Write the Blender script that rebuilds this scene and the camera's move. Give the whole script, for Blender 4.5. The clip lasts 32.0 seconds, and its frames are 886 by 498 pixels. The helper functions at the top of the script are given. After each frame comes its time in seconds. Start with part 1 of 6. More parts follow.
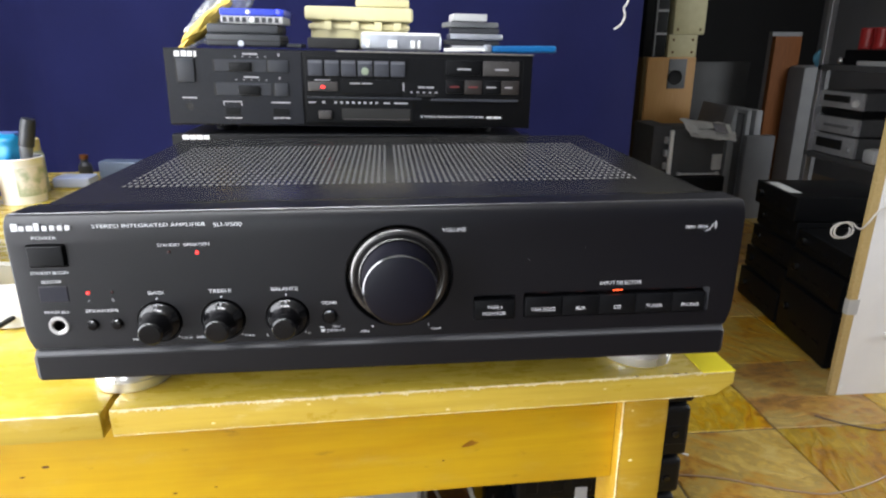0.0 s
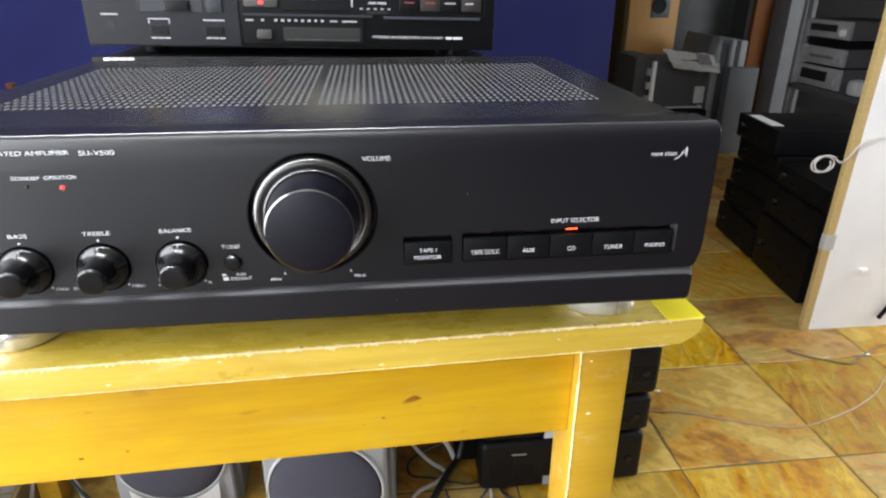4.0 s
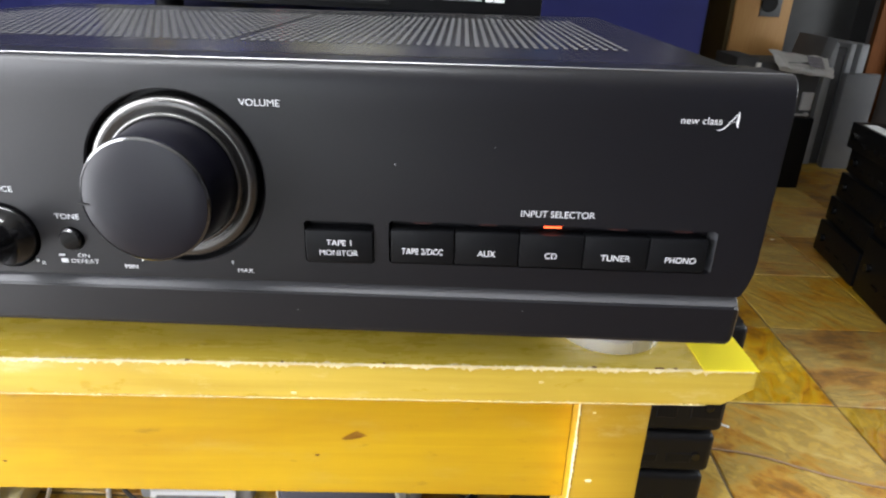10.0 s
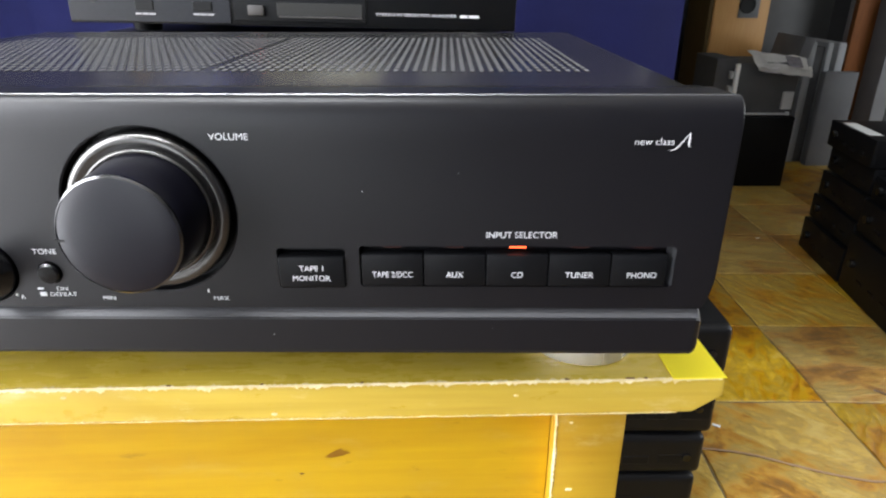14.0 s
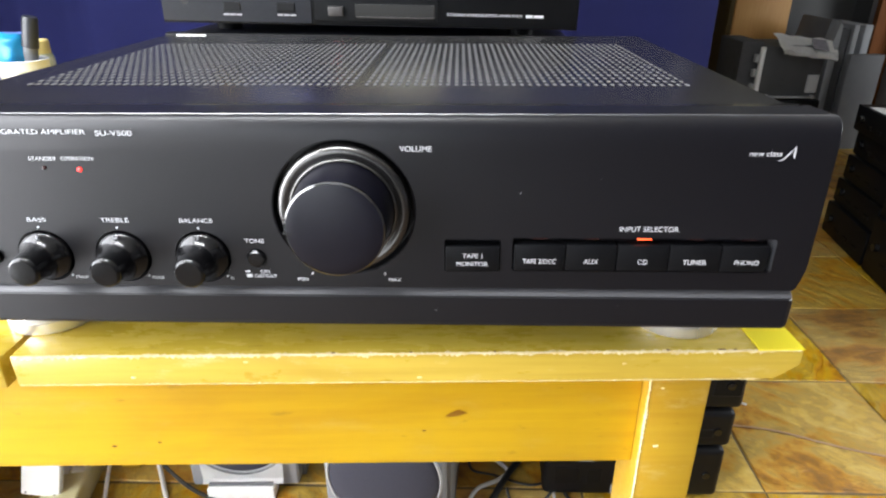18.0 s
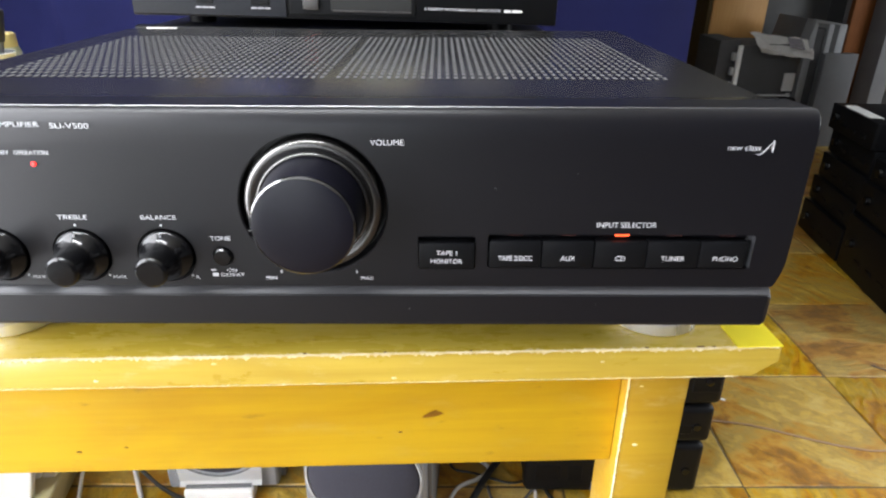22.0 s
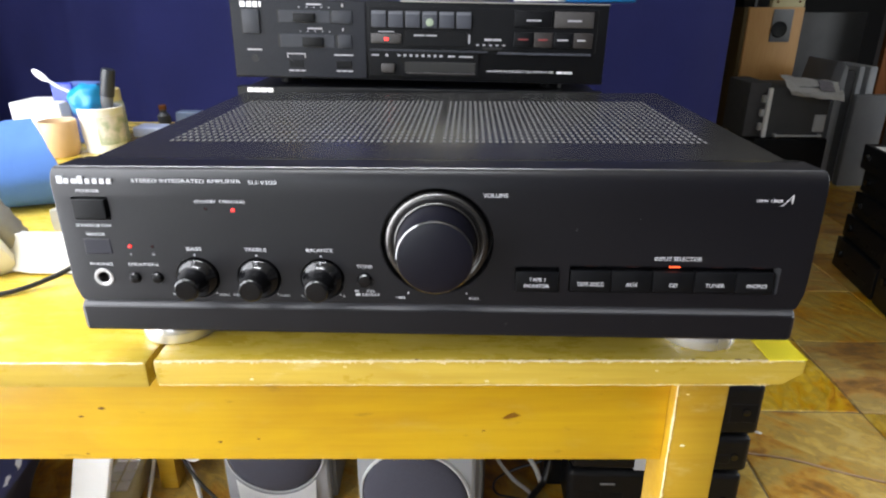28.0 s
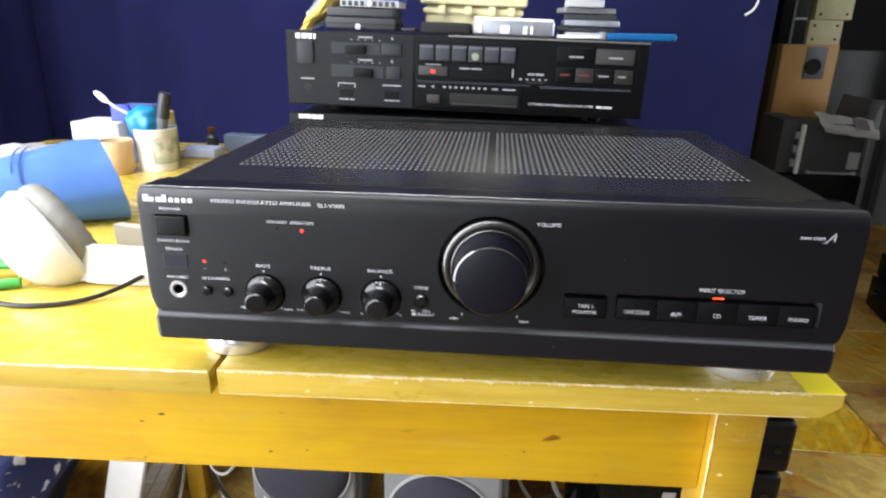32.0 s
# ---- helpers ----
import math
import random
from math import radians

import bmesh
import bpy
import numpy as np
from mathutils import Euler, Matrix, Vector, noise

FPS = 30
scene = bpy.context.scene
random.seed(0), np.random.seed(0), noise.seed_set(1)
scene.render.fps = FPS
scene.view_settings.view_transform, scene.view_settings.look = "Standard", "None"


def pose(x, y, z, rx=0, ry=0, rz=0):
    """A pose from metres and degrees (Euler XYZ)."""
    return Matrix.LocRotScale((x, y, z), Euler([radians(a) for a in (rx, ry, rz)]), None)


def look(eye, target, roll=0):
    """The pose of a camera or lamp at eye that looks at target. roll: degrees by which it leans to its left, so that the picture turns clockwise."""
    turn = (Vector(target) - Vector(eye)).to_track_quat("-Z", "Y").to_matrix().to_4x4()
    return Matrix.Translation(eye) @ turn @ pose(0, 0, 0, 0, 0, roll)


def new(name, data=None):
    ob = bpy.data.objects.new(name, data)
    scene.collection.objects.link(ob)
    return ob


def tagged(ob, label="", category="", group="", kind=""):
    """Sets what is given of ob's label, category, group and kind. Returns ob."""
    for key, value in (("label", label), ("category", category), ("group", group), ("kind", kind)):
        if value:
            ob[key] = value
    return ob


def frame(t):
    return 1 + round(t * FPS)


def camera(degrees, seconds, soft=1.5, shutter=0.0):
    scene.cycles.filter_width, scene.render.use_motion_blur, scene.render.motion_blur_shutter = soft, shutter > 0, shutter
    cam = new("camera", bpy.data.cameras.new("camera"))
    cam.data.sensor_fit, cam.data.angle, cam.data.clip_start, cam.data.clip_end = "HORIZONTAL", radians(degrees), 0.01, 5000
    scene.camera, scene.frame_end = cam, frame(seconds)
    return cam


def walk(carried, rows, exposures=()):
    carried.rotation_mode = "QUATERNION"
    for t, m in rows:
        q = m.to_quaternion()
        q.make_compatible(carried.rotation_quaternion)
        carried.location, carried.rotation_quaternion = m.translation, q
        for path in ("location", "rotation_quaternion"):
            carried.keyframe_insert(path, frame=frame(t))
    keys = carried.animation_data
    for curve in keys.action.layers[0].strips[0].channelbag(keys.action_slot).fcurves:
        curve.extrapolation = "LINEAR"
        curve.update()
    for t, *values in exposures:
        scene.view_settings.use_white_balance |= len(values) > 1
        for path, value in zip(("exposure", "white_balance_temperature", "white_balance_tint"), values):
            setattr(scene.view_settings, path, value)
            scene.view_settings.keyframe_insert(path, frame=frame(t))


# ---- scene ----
cam = camera(70.08, 32.0, soft=2.2, shutter=0.3)
# seconds, eye x y z, yaw, pitch, roll
ROWS = [
    (0, -0.0015, -0.3592, 0.9713, -5.02, -17.84, 0.01),
    (0.2, 0.0012, -0.3557, 0.9690, -5.05, -18.37, -0.31),
    (0.5, 0.0115, -0.3518, 0.9725, -6.22, -19.08, -0.55),
    (1, 0.0108, -0.3526, 0.9712, -6.60, -19.85, -0.12),
    (1.5, 0.0106, -0.3539, 0.9715, -6.36, -20.38, 0.02),
    (2, 0.0111, -0.3538, 0.9714, -6.29, -20.28, 0.03),
    (2.5, 0.0121, -0.3528, 0.9709, -6.35, -20.40, 0.22),
    (3, 0.0130, -0.3444, 0.9639, -7.20, -21.23, 0.81),
    (3.3, 0.0223, -0.3337, 0.9595, -7.19, -23.04, 0.50),
    (3.5, 0.0198, -0.3311, 0.9587, -7.87, -23.44, 0.48),
    (5.5, 0.1106, -0.2064, 0.9093, 0.90, -23.48, 0.13),
    (6, 0.1090, -0.2050, 0.9053, 1.51, -24.26, 1.34),
    (6.5, 0.1060, -0.2105, 0.9068, 1.44, -23.93, 1.87),
    (7, 0.1040, -0.2120, 0.9072, 1.49, -24.05, 2.06),
    (7.5, 0.1034, -0.2139, 0.9087, 1.46, -23.96, 1.84),
    (8, 0.1034, -0.2152, 0.9095, 1.44, -23.84, 1.74),
    (8.5, 0.1021, -0.2152, 0.9095, 1.42, -23.73, 1.85),
    (9, 0.1018, -0.2163, 0.9104, 1.46, -23.76, 1.93),
    (9.5, 0.1030, -0.2154, 0.9102, 1.28, -23.81, 1.74),
    (10, 0.1051, -0.2151, 0.9101, 1.16, -23.84, 1.53),
    (10.5, 0.1057, -0.2153, 0.9103, 1.21, -23.78, 1.35),
    (11, 0.1057, -0.2158, 0.9107, 1.31, -24.04, 1.04),
    (11.5, 0.1067, -0.2168, 0.9125, 1.33, -23.95, 1.08),
    (12, 0.1089, -0.2169, 0.9138, 1.07, -23.79, 0.65),
    (12.5, 0.1101, -0.2174, 0.9146, 0.84, -23.57, 0.54),
    (13, 0.1118, -0.2196, 0.9171, 0.74, -23.37, 0.25),
    (13.5, 0.1134, -0.2173, 0.9163, 0.49, -23.26, 0.17),
    (14, 0.1137, -0.2196, 0.9183, 0.34, -23.16, 0.02),
    (14.5, 0.1161, -0.2203, 0.9191, 0.10, -22.78, -0.37),
    (16.5, 0.1248, -0.2205, 0.9216, -1.74, -22.88, -0.63),
    (17, 0.1150, -0.2204, 0.9195, -1.02, -23.28, 0.32),
    (17.2, 0.1043, -0.2230, 0.9186, 0.09, -24.09, -0.25),
    (17.5, 0.0709, -0.2361, 0.9230, 1.19, -25.10, 1.29),
    (17.7, 0.0633, -0.2492, 0.9288, 1.31, -24.85, 0.65),
    (18, 0.0552, -0.2657, 0.9429, 1.46, -24.90, -0.18),
    (18.5, 0.0583, -0.2653, 0.9444, 1.33, -24.57, -0.45),
    (19, 0.0583, -0.2654, 0.9440, 0.93, -24.34, -0.15),
    (19.5, 0.0601, -0.2647, 0.9451, 0.70, -24.21, -0.33),
    (20, 0.0590, -0.2653, 0.9447, 0.73, -24.16, -0.49),
    (20.5, 0.0589, -0.2645, 0.9444, 0.64, -24.45, -0.46),
    (21, 0.0616, -0.2624, 0.9432, 0.47, -24.52, -0.51),
    (21.5, 0.0615, -0.2604, 0.9412, -0.10, -24.72, -0.12),
    (22, 0.0589, -0.2582, 0.9390, -0.34, -25.09, 0.35),
    (22.5, 0.0589, -0.2587, 0.9388, -0.39, -25.38, 0.48),
    (22.8, 0.0722, -0.2588, 0.9429, -0.86, -24.71, -1.67),
    (23, 0.0805, -0.2589, 0.9492, -1.39, -24.68, -2.91),
    (23.2, 0.0786, -0.2604, 0.9485, -1.38, -24.36, -2.52),
    (23.5, 0.0740, -0.2604, 0.9475, -1.63, -24.70, -1.62),
    (23.7, 0.0684, -0.2641, 0.9436, -0.46, -24.57, -1.02),
    (23.9, 0.0498, -0.2730, 0.9403, 1.53, -24.91, 0.16),
    (24, 0.0376, -0.2784, 0.9444, 2.12, -25.79, 0.23),
    (24.2, 0.0172, -0.3032, 0.9502, 3.63, -25.06, 0.97),
    (24.5, 0.0008, -0.3267, 0.9647, 5.35, -25.14, -0.97),
    (24.8, 0.0070, -0.3385, 0.9638, 4.59, -24.69, -0.36),
    (25, 0.0066, -0.3396, 0.9645, 4.24, -24.79, -0.15),
    (25.3, 0.0126, -0.3372, 0.9636, 3.72, -24.52, -0.11),
    (25.5, 0.0206, -0.3359, 0.9683, 2.79, -23.76, -0.54),
    (26, 0.0207, -0.3372, 0.9688, 2.63, -22.70, -0.55),
    (26.5, 0.0236, -0.3372, 0.9697, 2.39, -22.24, -0.72),
    (28.5, 0.0199, -0.3397, 0.9711, 2.39, -21.41, -0.05),
    (29, 0.0189, -0.3408, 0.9721, 2.36, -20.66, 0.05),
    (29.5, 0.0193, -0.3395, 0.9713, 2.31, -20.48, 0.04),
    (30, 0.0197, -0.3397, 0.9713, 2.30, -20.42, 0.16),
    (30.5, 0.0191, -0.3388, 0.9706, 2.19, -20.47, 0.32),
    (31, 0.0167, -0.3411, 0.9715, 3.05, -20.85, -0.15),
    (31.3, 0.0168, -0.3410, 0.9694, 3.09, -20.76, 0.02),
    (31.5, 0.0106, -0.3435, 0.9707, 3.00, -21.15, 0.73),
    (31.8, 0.0085, -0.3530, 0.9727, 4.18, -20.17, 0.73),
    (32, 0.0034, -0.3607, 0.9776, 4.65, -19.52, 0.90),
]
EXPOSURES = [(0.0, -0.54), (1.5, -0.27), (3.0, -0.2), (6.0, -0.08), (14.0, -0.1), (17.0, 0.05), (19.0, -0.12), (24.0, -0.2), (26.0, -0.35), (32.0, -0.45)]
walk(cam, [(t, pose(x, y, z, 90 + pitch, 0, yaw) @ pose(0, 0, 0, 0, 0, roll)) for t, x, y, z, yaw, pitch, roll in ROWS], EXPOSURES)

# ---- light ----
world = bpy.data.worlds.new("sky")
scene.world = world
world.use_nodes = True
wn = world.node_tree.nodes
sky = wn.new("ShaderNodeTexSky")
sky.sky_type, sky.sun_disc, sky.sun_elevation, sky.sun_rotation = "NISHITA", False, radians(38), radians(250)
world.node_tree.links.new(sky.outputs[0], wn["Background"].inputs[0])
wn["Background"].inputs[1].default_value = 0.12


def window_light(name, m, width, height, power, colour):
    lamp = bpy.data.lights.new(name, "AREA")
    lamp.shape, lamp.size, lamp.size_y, lamp.energy, lamp.color = "RECTANGLE", width, height, power, colour
    ob = new(name, lamp)
    ob.matrix_world = m
    return ob


# daylight in the side wall's glazed door, then two added fill lamps
window_light("window_daylight_side", look((-1.17, -0.42, 1.05), (0, -0.2, 0.75)), 1.5, 1.85, 120, (0.915, 0.94, 1.0))
# fill lamp behind the camera, added to brighten the front panel's left
window_light("fill_light_rear", look((-0.75, -2.57, 1.05), (-0.6, 0, 0.9)), 0.8, 2.0, 22, (0.88, 0.94, 1.0))
# fill lamp far right, added to lift the floor and far corner
window_light("fill_light_east", look((3.37, 0.9, 1.45), (1.5, 2.3, 0.5)), 1.3, 1.3, 100, (0.93, 0.97, 1.0))
# daylight tube under the ceiling
window_light("ceiling_tube_light", pose(-0.5, -0.25, 2.40), 1.3, 0.12, 46, (0.93, 0.955, 1.0))

# ---- materials ----


def mat(name, base, rough=0.5, metal=0.0, second=None, scale=20.0, mix=0.5, bump=0.0, bump_scale=None, stretch=(1, 1, 1),
        spec=0.5, coat=0.0, rough_var=0.0, emit=None, power=0.0, random_tint=0.0, alpha=1.0, transmit=0.0):
    m = bpy.data.materials.new(name)
    m.use_nodes = True
    nt = m.node_tree
    b = nt.nodes["Principled BSDF"]
    b.inputs["Base Color"].default_value = (*base, 1)
    b.inputs["Roughness"].default_value, b.inputs["Metallic"].default_value = rough, metal
    b.inputs["Specular IOR Level"].default_value, b.inputs["Coat Weight"].default_value = spec, coat
    b.inputs["Transmission Weight"].default_value = transmit
    if emit:
        b.inputs["Emission Color"].default_value, b.inputs["Emission Strength"].default_value = (*emit, 1), power
    if second or bump or rough_var:
        tc = nt.nodes.new("ShaderNodeTexCoord")
        mp = nt.nodes.new("ShaderNodeMapping")
        mp.inputs["Scale"].default_value = stretch
        nt.links.new(tc.outputs["Object"], mp.inputs[0])
        n1 = nt.nodes.new("ShaderNodeTexNoise")
        n1.inputs["Scale"].default_value, n1.inputs["Detail"].default_value = scale, 6
        nt.links.new(mp.outputs[0], n1.inputs["Vector"])
        fac = n1.outputs["Fac"]
        if second:
            ramp = nt.nodes.new("ShaderNodeValToRGB")
            ramp.color_ramp.elements[0].position, ramp.color_ramp.elements[1].position = 0.5 - mix / 2, 0.5 + mix / 2
            ramp.color_ramp.elements[0].color, ramp.color_ramp.elements[1].color = (*base, 1), (*second, 1)
            nt.links.new(fac, ramp.inputs[0])
            out = ramp.outputs[0]
            if random_tint:
                info, hsv, mr = nt.nodes.new("ShaderNodeObjectInfo"), nt.nodes.new("ShaderNodeHueSaturation"), nt.nodes.new("ShaderNodeMapRange")
                mr.inputs["To Min"].default_value, mr.inputs["To Max"].default_value = 1 - random_tint, 1 + random_tint
                nt.links.new(info.outputs["Random"], mr.inputs["Value"])
                nt.links.new(mr.outputs[0], hsv.inputs["Value"])
                nt.links.new(out, hsv.inputs["Color"])
                out = hsv.outputs[0]
            nt.links.new(out, b.inputs["Base Color"])
        if rough_var:
            mr = nt.nodes.new("ShaderNodeMapRange")
            mr.inputs["From Min"].default_value, mr.inputs["From Max"].default_value = 0.3, 0.7
            mr.inputs["To Min"].default_value, mr.inputs["To Max"].default_value = max(rough - rough_var, 0.02), rough + rough_var
            nt.links.new(fac, mr.inputs["Value"])
            nt.links.new(mr.outputs[0], b.inputs["Roughness"])
        if bump:
            n2 = nt.nodes.new("ShaderNodeTexNoise")
            n2.inputs["Scale"].default_value, n2.inputs["Detail"].default_value = bump_scale or scale * 8, 4
            nt.links.new(mp.outputs[0], n2.inputs["Vector"])
            bp = nt.nodes.new("ShaderNodeBump")
            bp.inputs["Strength"].default_value, bp.inputs["Distance"].default_value = bump, 0.002
            nt.links.new(n2.outputs["Fac"], bp.inputs["Height"])
            nt.links.new(bp.outputs[0], b.inputs["Normal"])
    return m


M_PANEL = mat("satin_black_panel", (0.0030, 0.0029, 0.0044), 0.38, 0.0, (0.0042, 0.0040, 0.0059), 900, 0.4, bump=0.05, bump_scale=2600, spec=0.42)
M_TOP = mat("black_painted_steel", (0.0140, 0.0134, 0.0127), 0.24, 0.0, (0.0170, 0.0163, 0.0155), 60, 0.5)
M_CASE = mat("dull_black_steel", (0.008, 0.008, 0.0085), 0.4, 0.0, (0.011, 0.011, 0.0115), 60, 0.5)
M_SLOT = mat("bare_slot_edges", (0.125, 0.125, 0.127), 0.6)
M_BLACK = mat("matt_black_plastic", (0.0032, 0.0033, 0.004), 0.42, second=(0.0045, 0.0047, 0.0055), scale=80, spec=0.17)
M_GLOSS = mat("gloss_black_plastic", (0.004, 0.004, 0.0045), 0.17, spec=0.5)
M_HOLE = mat("deep_black", (0.004, 0.004, 0.004), 0.7)
M_CAP = mat("knob_cap_black", (0.0026, 0.0025, 0.0062), 0.33, second=(0.0034, 0.0033, 0.0078), scale=300, bump=0.03, bump_scale=2200, spec=0.36)
M_RING = mat("dark_chrome", (0.125, 0.121, 0.118), 0.25, 0.95)
M_RIM = mat("bright_chrome_line", (0.16, 0.16, 0.165), 0.16, 1.0)
M_ALU = mat("brushed_aluminium", (0.95, 0.95, 0.95), 0.22, 0.68, second=(0.55, 0.54, 0.53), scale=45, stretch=(1, 1, 0.02), rough_var=0.08)
M_PRINT = mat("pale_grey_print", (0.62, 0.63, 0.65), 0.6)
M_PRINT_DIM = mat("dim_grey_print", (0.3, 0.3, 0.32), 0.6)
M_LOGO = mat("white_print", (0.7, 0.7, 0.72), 0.5)
M_RED = mat("lit_red_led", (0.6, 0.02, 0.02), 0.3, emit=(1.0, 0.05, 0.04), power=3.0)
M_ORANGE = mat("lit_orange_led", (0.7, 0.05, 0.02), 0.3, emit=(1.0, 0.11, 0.03), power=4.0)
M_LED_OFF = mat("unlit_led", (0.03, 0.012, 0.012), 0.25)
M_SENSOR = mat("violet_sensor_window", (0.005, 0.0048, 0.0125), 0.38, spec=0.4)


def wood(name, light, dark, rough, gloss=0.3, grain=1.0, scuff=0.0, fine_part=0.4):
    """Varnished softwood: fine long grain along x, broad cloud of tone, pale scuffs and small dark marks."""
    m = bpy.data.materials.new(name)
    m.use_nodes = True
    nt = m.node_tree
    b = nt.nodes["Principled BSDF"]
    tc, mp, mb = nt.nodes.new("ShaderNodeTexCoord"), nt.nodes.new("ShaderNodeMapping"), nt.nodes.new("ShaderNodeMapping")
    mp.inputs["Scale"].default_value = (5 * grain, 130 * grain, 130 * grain)
    mb.inputs["Scale"].default_value = (4, 13, 13)
    nt.links.new(tc.outputs["Object"], mp.inputs[0])
    nt.links.new(tc.outputs["Object"], mb.inputs[0])
    fine, broad = nt.nodes.new("ShaderNodeTexNoise"), nt.nodes.new("ShaderNodeTexNoise")
    fine.inputs["Scale"].default_value, fine.inputs["Detail"].default_value, fine.inputs["Distortion"].default_value = 1.6, 5, 0.3
    broad.inputs["Scale"].default_value, broad.inputs["Detail"].default_value, broad.inputs["Distortion"].default_value = 1.3, 4, 0.8
    nt.links.new(mp.outputs[0], fine.inputs["Vector"])
    nt.links.new(mb.outputs[0], broad.inputs["Vector"])
    add, half = nt.nodes.new("ShaderNodeMath"), nt.nodes.new("ShaderNodeMath")
    add.operation, half.operation = "MULTIPLY_ADD", "MULTIPLY"
    add.inputs[1].default_value, half.inputs[1].default_value = fine_part, 1 - fine_part
    nt.links.new(fine.outputs["Fac"], add.inputs[0])
    nt.links.new(broad.outputs["Fac"], half.inputs[0])
    nt.links.new(half.outputs[0], add.inputs[2])
    ramp = nt.nodes.new("ShaderNodeValToRGB")
    ramp.color_ramp.elements[0].position, ramp.color_ramp.elements[1].position = 0.33, 0.66
    ramp.color_ramp.elements[0].color, ramp.color_ramp.elements[1].color = (*dark, 1), (*light, 1)
    nt.links.new(add.outputs[0], ramp.inputs[0])
    # pale scuffs where the varnish is thin, drawn out along the grain
    ms = nt.nodes.new("ShaderNodeMapping")
    ms.inputs["Scale"].default_value = (0.5, 1.4, 1.4)
    sn, sr, mx = nt.nodes.new("ShaderNodeTexNoise"), nt.nodes.new("ShaderNodeMapRange"), nt.nodes.new("ShaderNodeMix")
    sn.inputs["Scale"].default_value, sn.inputs["Detail"].default_value, sn.inputs["Roughness"].default_value = 42, 9, 0.72
    sr.inputs["From Min"].default_value, sr.inputs["From Max"].default_value, sr.inputs["To Max"].default_value = 0.55, 0.76, scuff
    mx.data_type = "RGBA"
    mx.inputs["B"].default_value = (0.80, 0.68, 0.36, 1)
    nt.links.new(tc.outputs["Object"], ms.inputs[0])
    nt.links.new(ms.outputs[0], sn.inputs["Vector"])
    nt.links.new(sn.outputs["Fac"], sr.inputs["Value"])
    nt.links.new(sr.outputs[0], mx.inputs["Factor"])
    nt.links.new(ramp.outputs[0], mx.inputs["A"])
    # small dark marks and dirt in the pores
    dn, dr, md = nt.nodes.new("ShaderNodeTexNoise"), nt.nodes.new("ShaderNodeMapRange"), nt.nodes.new("ShaderNodeMix")
    dn.inputs["Scale"].default_value, dn.inputs["Detail"].default_value, dn.inputs["Roughness"].default_value = 75, 5, 0.6
    dr.inputs["From Min"].default_value, dr.inputs["From Max"].default_value, dr.inputs["To Max"].default_value = 0.66, 0.78, 0.55
    md.data_type = "RGBA"
    md.inputs["B"].default_value = (0.22, 0.12, 0.02, 1)
    nt.links.new(ms.outputs[0], dn.inputs["Vector"])
    nt.links.new(dn.outputs["Fac"], dr.inputs["Value"])
    nt.links.new(dr.outputs[0], md.inputs["Factor"])
    nt.links.new(mx.outputs["Result"], md.inputs["A"])
    nt.links.new(md.outputs["Result"], b.inputs["Base Color"])
    rr = nt.nodes.new("ShaderNodeMapRange")
    rr.inputs["From Min"].default_value, rr.inputs["From Max"].default_value = 0.35, 0.7
    rr.inputs["To Min"].default_value, rr.inputs["To Max"].default_value = rough - 0.07, rough + 0.14
    nt.links.new(sn.outputs["Fac"], rr.inputs["Value"])
    nt.links.new(rr.outputs[0], b.inputs["Roughness"])
    b.inputs["Coat Weight"].default_value, b.inputs["Coat Roughness"].default_value = gloss, 0.16
    bp = nt.nodes.new("ShaderNodeBump")
    bp.inputs["Strength"].default_value, bp.inputs["Distance"].default_value = 0.1, 0.0006
    nt.links.new(fine.outputs["Fac"], bp.inputs["Height"])
    nt.links.new(bp.outputs[0], b.inputs["Normal"])
    return m


M_TABLE = wood("worn_varnished_top", (0.70, 0.52, 0.075), (0.54, 0.37, 0.035), 0.26, gloss=0.5, scuff=0.35)
# front faces of the boards: a little darker than the top wood
M_EDGE = wood("scuffed_front_wood", (0.61, 0.43, 0.06), (0.43, 0.275, 0.024), 0.32, gloss=0.45, scuff=0.5)
M_LEG = wood("golden_varnished_pine", (0.50, 0.305, 0.020), (0.395, 0.216, 0.010), 0.36, scuff=0.3)
M_APRON = wood("orange_varnished_pine", (0.66, 0.405, 0.007), (0.51, 0.272, 0.003), 0.36, gloss=0.3, scuff=0.1, fine_part=0.3)
M_WORN = mat("bare_worn_wood", (0.84, 0.74, 0.46), 0.7, second=(0.66, 0.50, 0.2), scale=160, mix=0.4)
M_KNOT = mat("brown_knot", (0.36, 0.15, 0.012), 0.45, second=(0.46, 0.22, 0.02), scale=200)
M_PIN = mat("dark_pin_hole", (0.16, 0.07, 0.012), 0.6)
M_YELLOW = mat("saturated_yellow", (0.98, 0.82, 0.02), 0.55)
M_CURTAIN = mat("blue_cloth", (0.0098, 0.0125, 0.090), 0.9, second=(0.0135, 0.0172, 0.116), scale=6, bump=0.5, bump_scale=26)
M_WALL = mat("white_plaster", (0.7, 0.7, 0.69), 0.9, second=(0.64, 0.64, 0.63), scale=4, bump=0.1, bump_scale=200)
# unseen walls, greyed and cooled to tone down the panel's reflections
M_GREYWALL = mat("blue_grey_plaster", (0.2, 0.2, 0.218), 0.9, second=(0.17, 0.17, 0.185), scale=4, bump=0.1, bump_scale=200)
# Near-black colour stands in for the unlit depth of the room.
M_DARKWALL = mat("unlit_look_black", (0.003, 0.003, 0.0035), 0.95, second=(0.005, 0.005, 0.0055), scale=5)
M_WHITE = mat("white_painted_board", (0.8, 0.8, 0.8), 0.55, second=(0.72, 0.72, 0.73), scale=9)
M_BEIGE = mat("raw_chipboard_edge", (0.5, 0.37, 0.16), 0.8, second=(0.38, 0.27, 0.1), scale=150)
